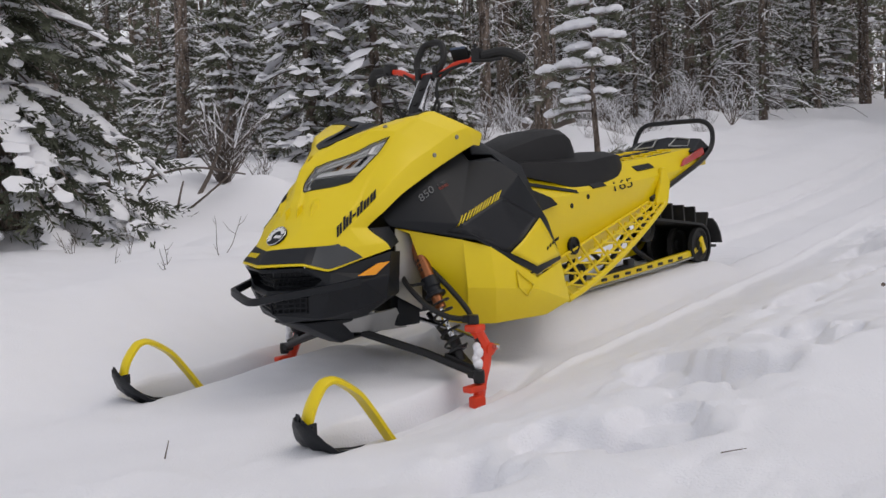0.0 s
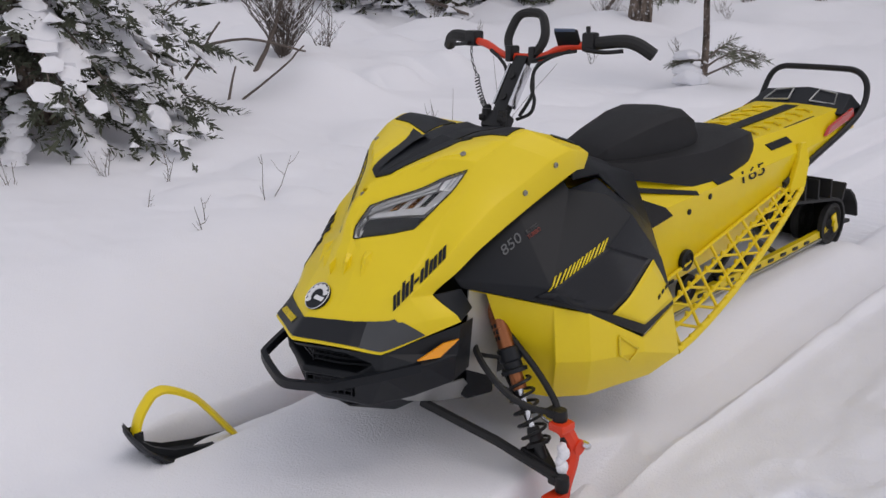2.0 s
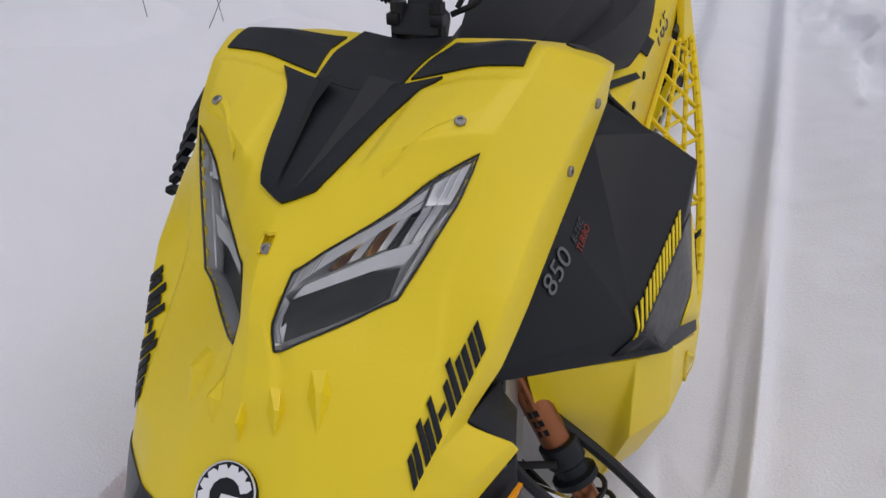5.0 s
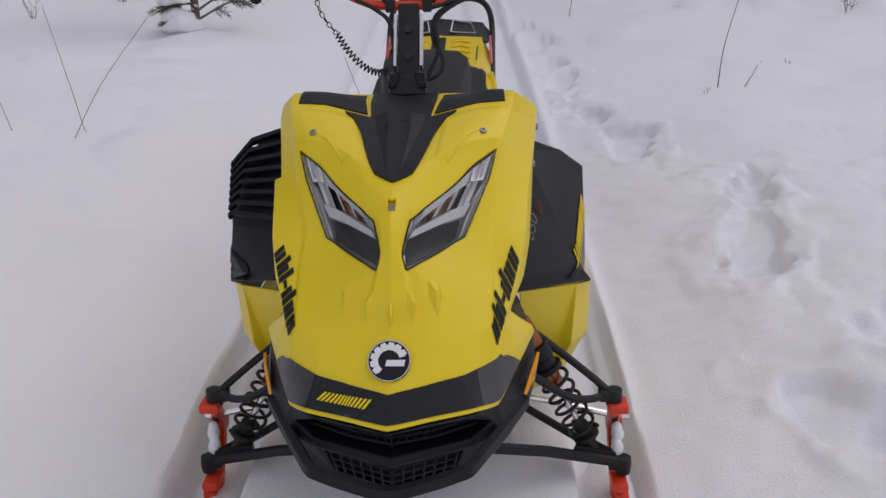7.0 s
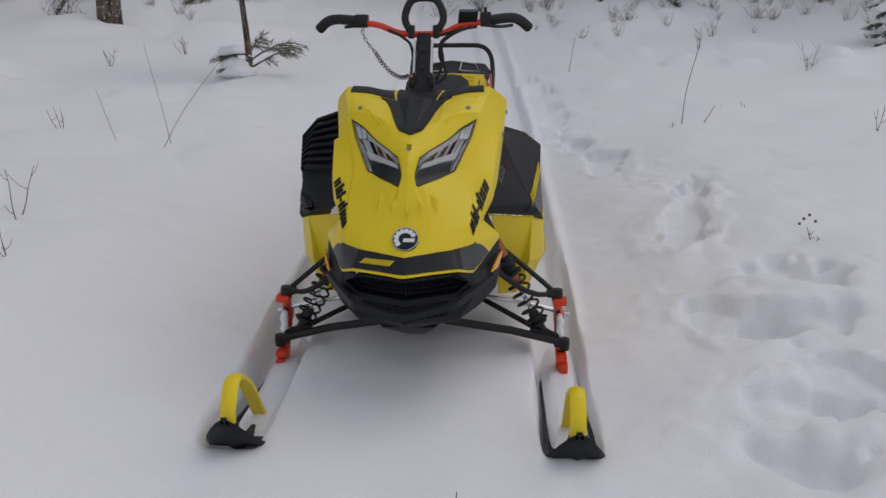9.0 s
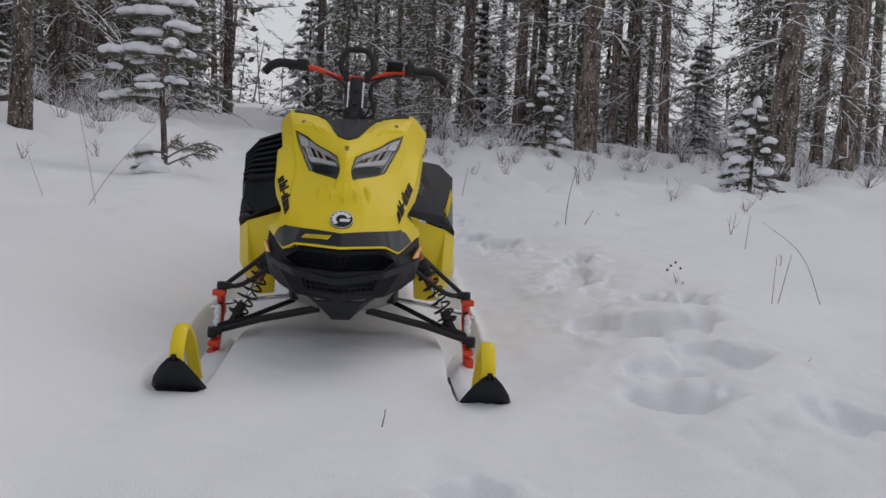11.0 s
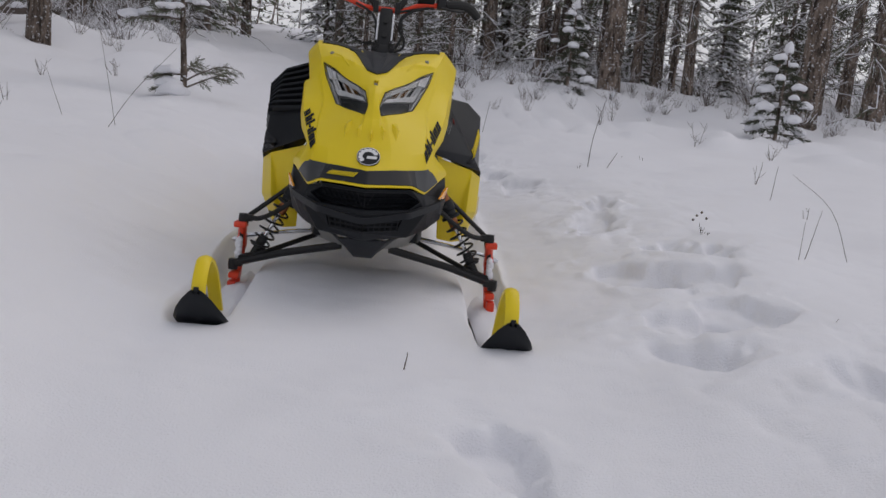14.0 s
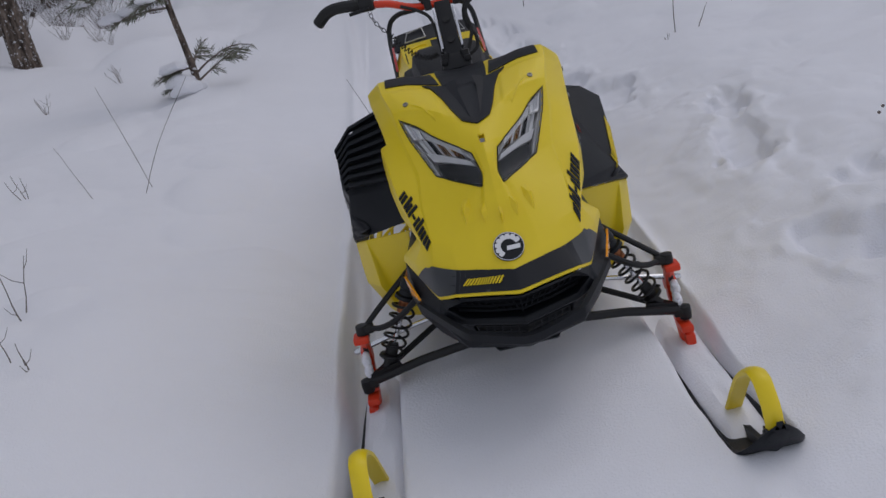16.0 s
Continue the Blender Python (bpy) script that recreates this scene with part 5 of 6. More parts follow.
    loft(bm, [[(-.19, y, z), (.19, y, z), (.19, y - .012, z - .004), (-.19, y - .012, z - .004)] for y, z in ((2.235, .475), (2.285, .445), (2.325, .40), (2.345, .345))])
    bmesh.ops.recalc_face_normals(bm, faces=bm.faces)
    part("snow_flap", bm, RUBBER, SLED, "black rubber snow flap")


build_hood()
for s in (1, -1):
    build_headlight(s)
    build_side(s)
    build_front_leg(s)
build_nose()
build_bars()
build_tail()
build_track()

# ---- woods ----
rnd = random.Random(11)


def pad(bm, pts, w, h, n=6, most=7, levels=4, cap=.13):
    """Rounded lumps of snow lying along the points."""
    length = sum((q - p).length for p, q in zip(pts, pts[1:]))
    w = min(w, cap)
    count = max(2, min(most, int(length / max(.03, w * .9))))
    for i in range(count):
        t = (i + rnd.uniform(.2, .8)) / count
        p = on(pts, t)
        p2 = on(pts, min(1, t + .1))
        d = (p2 - on(pts, max(0, t - .1)))
        d.z *= .7
        d = d.normalized() if d.length > 1e-6 else Vector((1, 0, 0))
        side = d.cross(Vector((0, 0, 1))).normalized()
        k = rnd.uniform(.6, 1.1) * (1 - .35 * abs(2 * t - 1))
        la, lb, lh = max(length / count * .8, w) * k, w * k, h * k * rnd.uniform(.8, 1.3)
        p = p + side * rnd.uniform(-.35, .35) * w
        rings = []
        for j in range(levels + 1):
            v = -.45 * math.pi + .95 * math.pi * j / levels
            rings.append([p + (d * la * math.cos(a) + side * lb * math.sin(a)) * math.cos(v) * (1 + .18 * rnd.uniform(-1, 1)) + Vector((0, 0, lh * max(math.sin(v), -.35))) for a in (2 * math.pi * q / n for q in range(n))])
        loft(bm, rings)


def blades(bm, p, q, length, count, width, lift=0.3):
    """Needles round a twig from p to q, each a thin leaf of two triangles."""
    d = (q - p)
    ax = d.normalized()
    for _ in range(count):
        o = p + d * rnd.random()
        r = Vector((rnd.gauss(0, 1), rnd.gauss(0, 1), rnd.gauss(0, 1))).normalized()
        r = (r - ax * r.dot(ax) + ax * 0.8).normalized()
        side = r.cross(ax).normalized() * width
        tip = o + r * length * (0.6 + 0.6 * rnd.random())
        mid = (o + tip) / 2
        bm.faces.new([bm.verts.new(v) for v in (o, mid + side, tip, mid - side)])


def lump(bm, p, w, h):
    """A small clot of snow."""
    a0 = rnd.random() * 6.28
    ring = [bm.verts.new(p + Vector((math.cos(a0 + k * 1.571), math.sin(a0 + k * 1.571), 0)) * w * rnd.uniform(.6, 1.3)) for k in range(4)]
    top = bm.verts.new(p + Vector((rnd.uniform(-.3, .3) * w, rnd.uniform(-.3, .3) * w, h)))
    for k in range(4):
        bm.faces.new((ring[k], ring[(k + 1) % 4], top))


def trunk(bm, h, r, lean, sides=9, step_len=0.5, top=0.25):
    """A tapered, slightly crooked trunk."""
    pts, n = [], max(4, int(h / step_len))
    ph = rnd.random() * 9
    for i in range(n + 1):
        t = i / n
        pts.append(Vector((lean[0] * h * t + 0.03 * math.sin(ph + t * 7) * h * 0.08, lean[1] * h * t + 0.03 * math.cos(ph + t * 5) * h * 0.08, -0.25 + (h + 0.25) * t)))
    rings = []
    for i, p in enumerate(pts):
        t = i / n
        k = r * (1 - (1 - top) * t) * (1 + 0.35 * math.exp(-t * h * 3))
        rings.append([p + Vector((math.cos(a), math.sin(a), 0)) * k * (1 + 0.08 * rnd.uniform(-1, 1)) for a in (2 * math.pi * j / sides for j in range(sides))])
    loft(bm, rings)
    return pts


def on(pts, t):
    x = t * (len(pts) - 1)
    i = min(int(x), len(pts) - 2)
    return pts[i].lerp(pts[i + 1], x - i)


def bough(p, az, length, rise, droop, n=6):
    out = []
    for i in range(n + 1):
        t = i / n
        out.append(p + Vector((math.cos(az) * length * t, math.sin(az) * length * t, rise * length * t - droop * length * t * t)))
    return [q + Vector((0, 0, rnd.uniform(-.01, .01) * length)) for q in out]


def plain_part(name, bm, material, parent, label=""):
    ob = part(name, bm, material, parent, label, smooth=True)
    if name != "trunk":
        tagged(ob, kind="stuff")
    return ob


def snowy_limb(wood, white, b, r, share=.7):
    """A thin limb with a broken line of snow along its back."""
    tube(wood, b, r, 3, r * .4)
    k = 0
    while k < len(b) - 1:
        if rnd.random() < share:
            p, q = b[k], b[k + 1]
            w = r * rnd.uniform(.7, 1.5) * (1 - .4 * k / len(b)) + .0015
            lift = Vector((0, 0, r * .8))
            mid = p.lerp(q, .5) + lift * rnd.uniform(1, 1.9)
            tube(white, [p + lift * .5, mid, q + lift * .5], w, 4, w * .7)
        k += 1


def pine(h, r, label, group="pines of the wood", lean=(0, 0), limbs=34, low=1.0, crown_from=0.5, fine=1.0, reach=1.3, tufts=5, sides=10):
    """A tall forest pine: thin dead lower limbs lined with snow, needle tufts above, clots of snow on both."""
    top = thing("pine_tree", label, "pine tree", group)
    bm = bmesh.new()
    pts = trunk(bm, h, r, lean, sides, .22)
    plain_part("trunk", bm, BARK, top, "scaly brown bark dusted with snow")
    wood, white, green = bmesh.new(), bmesh.new(), bmesh.new()
    for k in range(limbs):
        t = (low + (h - low) * ((k + rnd.random()) / limbs) ** 1.15) / h
        az = rnd.random() * 6.28
        ln = (0.35 + rnd.random()) * (1 - 0.55 * t) * reach
        b = bough(on(pts, t), az, ln, rnd.uniform(-.2, .3), rnd.uniform(.15, .6), 4)
        snowy_limb(wood, white, b, .008 * fine, .6)
        leafy = t > crown_from or rnd.random() < .38
        for j in range(tufts if leafy else 4):
            i = rnd.randint(1, len(b) - 1)
            a2 = az + rnd.choice((-1, 1)) * rnd.uniform(.3, 1.2)
            tw = bough(b[i], a2, ln * rnd.uniform(.2, .5), rnd.uniform(-.4, .3), .4, 2)
            snowy_limb(wood, white, tw, .0052 * fine, .55)
            if leafy:
                end = tw[-1] + (tw[-1] - tw[0]) * .2
                blades(green, tw[0], end, .11, 14, .011 * fine)
                for _ in range(2):
                    lump(white, on(tw, rnd.random()) + Vector((rnd.uniform(-.04, .04), rnd.uniform(-.04, .04), .012)), rnd.uniform(.015, .05) * fine, rnd.uniform(.012, .03))
    for _ in range(110):
        t = rnd.random() * .7
        a = rnd.random() * 6.28
        c = on(pts, t) + Vector((math.cos(a), math.sin(a), 0)) * r * (1 - .75 * t) * 1.0
        lump(white, c, rnd.uniform(.005, .016), rnd.uniform(.01, .03))
    plain_part("branchwork", wood, TWIG, top, "thin bare grey-brown limbs")
    plain_part("crown", green, NEEDLE, top, "dark green needles")
    plain_part("snow_load", white, SNOW, top, "lines and clots of snow on the limbs")
    return top


def spruce(h, w, label, group="snowy young spruces", tiers=14, each=7, needles=26, snow_p=.75, droop=.35, size=1.0, twigs=4, fine=False, needle=None):
    """A young conifer with drooping boughs, needles and cushions of snow."""
    top = thing("spruce_tree", label, "spruce tree", group)
    bm = bmesh.new()
    pts = trunk(bm, h, .018 * h + .01, (rnd.uniform(-.03, .03), rnd.uniform(-.03, .03)), 7, .3, .15)
    plain_part("trunk", bm, BARK, top)
    wood, white, green = bmesh.new(), bmesh.new(), bmesh.new()
    for k in range(tiers):
        t = .04 + .94 * k / tiers
        for j in range(each):
            az = 6.28 * (j + rnd.random()) / each + k
            ln = w * (1 - t) ** .8 * rnd.uniform(.65, 1.1) + .05
            b = bough(on(pts, t), az, ln, rnd.uniform(-.15, .2), droop * rnd.uniform(.6, 1.4))
            tube(wood, b, .010 + .004 * ln, 3, .003)
            for q in range(twigs):
                i = rnd.randint(1, len(b) - 2)
                a2 = az + rnd.choice((-1, 1)) * rnd.uniform(.5, .9)
                tw = bough(b[i], a2, ln * rnd.uniform(.22, .42), .0, .3, 2)
                blades(green, tw[0], tw[-1], .05 * size, needles, .006 * size)
                if rnd.random() < snow_p * (.35 if fine else 1):
                    lump(white, on(tw, rnd.random()) + Vector((0, 0, .012)), rnd.uniform(.025, .06) * size, rnd.uniform(.015, .04) * size)
            blades(green, b[1], b[-1], .055 * size, needles * 2, .006 * size)
            if rnd.random() < snow_p:
                i = rnd.randint(1, 2)
                pad(white, [q + Vector((0, 0, .015)) for q in b[i:]], ln * rnd.uniform(.06, .11) + .025 if fine else ln * rnd.uniform(.12, .2) + .03, (.028 if fine else .03) + .03 * ln * rnd.random(), 7 if fine else 5, 12 if fine else 2, 5 if fine else 2, .11 if fine else .13)
    plain_part("branchwork", wood, TWIG, top)
    plain_part("crown", green, needle or NEEDLE, top, "dark green needles")
    plain_part("snow_load", white, SNOW, top, "thick cushions of snow on the boughs")
    return top


def shrub(name, label, h, stems, group="", spread_=.5, snow_p=.3, r=.006, category="bush", forks=5):
    """Bare twigs growing out of the snow."""
    top = thing(name, label, category, group)
    wood, white = bmesh.new(), bmesh.new()
    for _ in range(stems):
        az = rnd.random() * 6.28
        lean = rnd.random() * spread_
        b = [Vector((0, 0, -.06))]
        d = Vector((math.cos(az) * lean, math.sin(az) * lean, 1)).normalized()
        ln = h * rnd.uniform(.5, 1)
        for i in range(6):
            d = (d + Vector((rnd.gauss(0, .12), rnd.gauss(0, .12), .05))).normalized()
            b.append(b[-1] + d * ln / 6)
        tube(wood, b, r, 3, r * .35)
        for k in range(forks):
            i = rnd.randint(2, 5)
            a2 = rnd.random() * 6.28
            e = Vector((math.cos(a2) * .8, math.sin(a2) * .8, .8)).normalized() * ln * rnd.uniform(.15, .35)
            tw = [b[i], b[i] + e * .5 + Vector((0, 0, -.01)), b[i] + e]
            tube(wood, tw, r * .55, 3, r * .25)
            if rnd.random() < snow_p:
                tube(white, [q + Vector((0, 0, r)) for q in tw], r * 1.3, 3, r * .6)
        if rnd.random() < snow_p:
            tube(white, [q + Vector((0, 0, r)) for q in b[3:]], r * 1.5, 4, r)
    plain_part("branchwork", wood, TWIG, top)
    if white.verts:
        plain_part("snow_load", white, SNOW, top, "snow on the twigs")
    else:
        white.free()
    return top


def stand(ob, x, y, turn=0.0, size=1.0, dz=0.0):
    ob.matrix_world = Matrix.Translation((x, y, ground_z(x, y) + dz)) @ Matrix.Rotation(turn, 4, "Z") @ Matrix.Scale(size, 4)
    return ob


def again(ob, x, y, turn=0.0, size=1.0, tilt=0.0):
    c = copy_thing(ob, Matrix.Translation((x, y, ground_z(x, y))) @ Matrix.Rotation(turn, 4, "Z") @ Matrix.Rotation(tilt, 4, "X"))
    c.scale = (size, size, size)
    return c


# the thick pines at the edge of the wood: place, radius
EDGE = [(-3.75, 6.36, .10), (-5.44, 14.46, .14), (3.35, 10.86, .17), (5.19, 7.95, .15), (6.69, 9.1, .14), (-5.92, 13.24, .125), (-5.99, 14.7, .10), (-5.39, 15.93, .12), (-4.66, 18.18, .07), (-1.52, 17.65, .09),
        (.38, 20.7, .10), (1.03, 19.7, .08), (1.42, 18.7, .09), (1.73, 16.66, .08), (1.73, 14.65, .11), (2.19, 16.1, .08), (3.02, 19.5, .08), (2.61, 14.05, .08), (2.98, 15.5, .085), (3.17, 14.5, .09), (4.73, 20.3, .08),
        (4.31, 13.2, .09), (5.51, 17.0, .10), (4.54, 12.6, .095), (4.94, 12.0, .085), (5.87, 9.07, .075), (7.28, 11.05, .085), (7.21, 9.73, .08), (8.49, 11.5, .09), (9.2, 12.3, .08),
        (-7.6, 10.6, .12), (-9, 4.9, .10), (-8.1, 7.4, .10), (-6.9, 9.2, .09), (-8.4, 12.0, .13), (-3.9, 19.0, .11), (-6.3, 18.2, .12)]
big = [pine(11, .14, "tall snow-dusted pine at the edge of the wood", limbs=64, low=1.6, crown_from=.6, reach=1.6, sides=16),
       pine(10, .14, "tall snow-dusted pine at the edge of the wood", limbs=72, low=.9, crown_from=.55, lean=(.015, 0), reach=1.6, sides=16),
       pine(12, .14, "tall snow-dusted pine at the edge of the wood", limbs=62, low=2.0, crown_from=.6, lean=(-.012, .01), reach=1.6, sides=16)]
for i, (x, y, r) in enumerate(EDGE):
    if i < 3:
        stand(big[i], x, y, rnd.random() * 6)
        c = big[i]
    else:
        c = again(big[i % 3], x, y, rnd.random() * 6, 1.0, rnd.uniform(-.05, .05))
    c.scale = (r / .14, r / .14, 1)
    if r < .12:
        c.scale = (r / .14 * 1.1, r / .14 * 1.1, .9)
thin = [pine(9, .06, "slender dark pine inside the wood", limbs=96, low=.3, fine=1.25, crown_from=.3, reach=1.0, tufts=4, sides=7),
        pine(10, .065, "slender dark pine inside the wood", limbs=90, low=.6, fine=1.25, crown_from=.4, lean=(.03, .01), reach=1.0, tufts=4, sides=7),
        pine(8, .05, "slender dark pine inside the wood", limbs=100, low=.2, fine=1.25, crown_from=.22, lean=(-.02, .02), reach=.95, tufts=4, sides=7)]
young = [spruce(3.2, .85, "young spruce heavy with snow", tiers=16, each=7, snow_p=.97, needles=8, size=1.7), spruce(2.3, .7, "young spruce heavy with snow", tiers=13, snow_p=.97, needles=8, size=1.6), spruce(1.3, .42, "small young spruce heavy with snow", tiers=11, each=7, snow_p=.97, needles=10, size=1.2)]
scrub = [shrub("shrub", "bare snowy undergrowth at the edge of the wood", .8, 22, "undergrowth shrubs", 1.3, .5, .0045, forks=5), shrub("shrub", "bare snowy undergrowth at the edge of the wood", .5, 18, "undergrowth shrubs", 1.8, .45, .004, forks=4),
         shrub("shrub", "bare snowy undergrowth at the edge of the wood", .35, 9, "undergrowth shrubs", .7, .1, .0032, forks=2)]
first = {m.name: True for m in young}
stand(scrub[2], 2.2, 7.9, 1.0, .7)
first[scrub[2].name] = True
stand(young[2], -9.2, 5.0, 1.0, .92)
stand(young[0], -7.0, 5.6, .5, 1.35)
again(young[0], -6.2, 6.1, 2.2, 1.3)
stand(young[1], -8.3, 5.3, 1.5, 1.2)
for x, y, k in ((-7.9, 4.6, .8), (-5.6, 6.9, 1.1), (-6.9, 4.9, .6), (-8.6, 4.0, 1.0), (-5.4, 9.6, .9)):
    again(young[2], x, y, x * 3, k)


def plant(models, k, x, y, turn, size):
    m = models[k % len(models)]
    if m.name not in first:
        first[m.name] = True
        stand(m, x, y, turn, size)
    else:
        again(m, x, y, turn, size)


def edge_y(x):
    """Where the wood begins."""
    return 11.2 - .62 * max(0, -x - 4.5) - .42 * max(0, x - 3.4)


def in_lane(x, y):
    """The open lane that leads back between the trees."""
    return abs(x + 1.2 + .17 * (y - 6)) < 1.1 + .02 * y and y < 40


spots = []
tries = 0
while len(spots) < 190 and tries < 12000:
    tries += 1
    a, d = radians(rnd.uniform(-40, 72)), rnd.uniform(9, 36)
    x, y = -math.sin(a) * d + .3, math.cos(a) * d - 2
    if y < edge_y(x) + 1.5 or in_lane(x, y) or any((x - p) ** 2 + (y - q) ** 2 < .5 for p, q in spots):
        continue
    right = a < -.1
    if right and d > 20 and rnd.random() < .55:
        continue
    spots.append((x, y))
    if rnd.random() < (.5 if a > .5 else .3 if a > .1 else .42):
        plant(young, rnd.randint(0, 1), x, y, rnd.random() * 6, rnd.uniform(.7, 1.5) if not right else rnd.uniform(.5, .95))
    else:
        plant(thin, rnd.randint(0, 2), x, y, rnd.random() * 6, rnd.uniform(.8, 1.25))
for k in range(260):
    a = radians(rnd.uniform(-40, 72))
    d = rnd.uniform(8, 19)
    x, y = -math.sin(a) * d + .3, math.cos(a) * d - 2
    if y < edge_y(x) - 1.3 or in_lane(x, y):
        continue
    plant(scrub, rnd.randint(0, 1), x, y, rnd.random() * 6, rnd.uniform(.5, 1.15))


def far_woods():
    """The closed wood further back: thin stems, twigs and snowy clumps."""
    stems, clumps, white = bmesh.new(), bmesh.new(), bmesh.new()
    for _ in range(1250):
        a, d = radians(rnd.uniform(-46, 82)), rnd.uniform(26, 75)
        gap = -33 < math.degrees(a) < -4 or 5 < math.degrees(a) < 11
        if (gap and (d < 58 or rnd.random() < .3)) or (a < .23 and rnd.random() < .45):
            continue
        x, y = -math.sin(a) * d + .3, math.cos(a) * d - 2
        z, h, r = ground_z(x, y) - .5, rnd.uniform(3, 6) if gap else rnd.uniform(7, 13 if a > .2 else 10), rnd.uniform(.05, .12)
        lx, ly = rnd.gauss(0, .3), rnd.gauss(0, .3)
        loft(stems, [[(x + lx * t + r * (1 - .6 * t) * math.cos(k * 1.571), y + ly * t + r * (1 - .6 * t) * math.sin(k * 1.571), z + h * t) for k in range(4)] for t in (0, .5, 1)])
        for _ in range(9):
            t = rnd.random()
            p = Vector((x + lx * t, y + ly * t, z + h * t))
            q = p + Vector((rnd.gauss(0, .9), rnd.gauss(0, .9), rnd.uniform(-.4, .3)))
            tube(stems, [p, q], .02, 3, .01)
            for _ in range(2):
                c = p.lerp(q, rnd.random())
                blades(clumps, c, c + Vector((rnd.gauss(0, .4), rnd.gauss(0, .4), .1)), .4, 4, .07)
            for _ in range(7):
                lump(white, p.lerp(q, rnd.random()) + Vector((rnd.gauss(0, .15), rnd.gauss(0, .15), .03)), rnd.uniform(.06, .18), rnd.uniform(.05, .14))
    for name, bm, m, lab in (("far_stems", stems, BARK, "closely set dark stems of the wood beyond"), ("far_needles", clumps, NEEDLE, "dark needles of the wood beyond"), ("far_snow", white, SNOW, "snow on the branches of the wood beyond")):
        ob = part(name, bm, m, None, "", smooth=False)
        tagged(ob, lab, "forest", kind="stuff")


far_woods()


# ---- plants and wood near the machine ----
near = spruce(5.2, 1.22, "large spruce with drooping snow-laden boughs", "", tiers=22, each=11, needles=34, snow_p=.74, droop=.5, size=1.15, twigs=10, fine=True, needle=SPRUCE)
stand(near, -3.75, .30, .4)
bush = shrub("bush", "dense bare bush with fine dark twigs", 1.0, 46, "", .75, .12, .006, forks=9)
stand(bush, -4.45, 2.45)
for x, y, h in ((-5.0, 3.3, .6), (-4.7, 3.0, .35)):
    stand(shrub("dry_fern", "dry brown stalk with withered leaves", h, 6, "dry stalks", .8, .3, .005, "weed", 8), x, y)


def snow_clump(bm, c, la, lb, lh, az, n=12):
    """A rounded cushion of snow with a lumpy outline."""
    ph = rnd.random() * 9
    rings = []
    for j in range(8):
        v = -.5 * math.pi + math.pi * j / 7 + .001
        ring = []
        for k in range(n):
            a = 2 * math.pi * k / n
            w = 1 + .16 * math.sin(3 * a + ph) + .10 * math.sin(5 * a + 2 * ph + j)
            x, y = la * math.cos(a) * math.cos(v) * w, lb * math.sin(a) * math.cos(v) * w
            ring.append(c + Vector((x * math.cos(az) - y * math.sin(az), x * math.sin(az) + y * math.cos(az), lh * (max(math.sin(v), -.45) + .12 * math.sin(4 * x / la + ph)))))
        rings.append(ring)
    loft(bm, rings)


def sapling():
    """A crooked young pine with clumps of snow on its few boughs."""
    top = thing("pine_sapling", "crooked young pine with snow clumps on its boughs", "pine sapling")
    bm = bmesh.new()
    line = spline([(0, 0, -.1), (.015, 0, .12), (.0, .02, .35), (-.02, .02, .62), (-.01, 0, .9), (.02, .0, 1.2), (-.02, .02, 1.6), (.0, 0, 2.1), (.02, 0, 2.7)], 4)
    tube(bm, line, .03, 9, .008)
    plain_part("trunk", bm, BARK, top, "thin crooked trunk")
    wood, white, green = bmesh.new(), bmesh.new(), bmesh.new()
    # height, direction, reach, snow size
    for h, az, ln, size in ((.06, .5, .36, 0), (.10, 5.9, .42, 0), (.05, 2.6, .25, .55), (.16, 3.4, .22, .8), (.14, 1.4, .3, 0), (.60, 3.05, .46, 1.1), (.64, 4.4, .3, .7), (.72, .2, .16, .5), (.74, 3.5, .20, .6),
                             (.86, 3.0, .68, .45), (.90, .1, .24, 1.0), (.93, 3.3, .44, 1.5), (.97, 2.6, .36, 1.3), (1.0, 5.2, .26, .8), (1.10, 3.0, .26, 1.1), (1.13, .3, .24, .9), (1.2, 1.6, .3, .7), (1.28, 3.2, .32, 1.2), (1.32, .2, .18, .8),
                             (1.45, 3.0, .26, 1.1), (1.5, 5.8, .2, .8), (1.6, .4, .22, .8), (1.7, 3.2, .26, 1.0), (1.85, 1.0, .2, .8), (1.95, 3.5, .22, .8), (2.1, 5.6, .18, .7), (2.25, 2.6, .18, .7), (2.4, .3, .14, .5), (2.55, 3.3, .12, .5)):
        root = next(p for p in line if p.z >= h)
        b = bough(root, az, ln, rnd.uniform(.0, .15) + (.55 if size == 0 else 0), rnd.uniform(.1, .3))
        tube(wood, b, .009, 5, .003)
        for k in range(5):
            tw = bough(b[rnd.randint(2, 5)], az + rnd.choice((-1, 1)) * rnd.uniform(.4, .9), ln * .35 + .03, .15, .35, 2)
            tube(wood, tw, .004, 4, .002)
            blades(green, tw[0], tw[-1], .055, 34, .003)
        blades(green, b[2], b[-1], .06, 70, .003)
        if size:
            for t in ((.95, .62, .35) if ln > .3 else (.75, .4)):
                snow_clump(white, on(b, t) + Vector((rnd.uniform(-.03, .03), rnd.uniform(-.03, .03), .022 + .012 * size)), (.055 + .035 * size) * rnd.uniform(.8, 1.2), (.04 + .028 * size) * rnd.uniform(.8, 1.2), (.022 + .022 * size) * rnd.uniform(.85, 1.2), az)
    for x, y, z, w in ((-.10, -.03, .10, .10), (-.14, -.02, .20, .08), (-.05, -.05, .04, .12)):
        snow_clump(white, Vector((x, y, z)), w, w * .8, w * .6, 0)
    plain_part("branchwork", wood, TWIG, top)
    plain_part("crown", green, NEEDLE, top, "dark green needles")
    plain_part("snow_load", white, SNOW, top, "rounded clumps of snow")
    return top


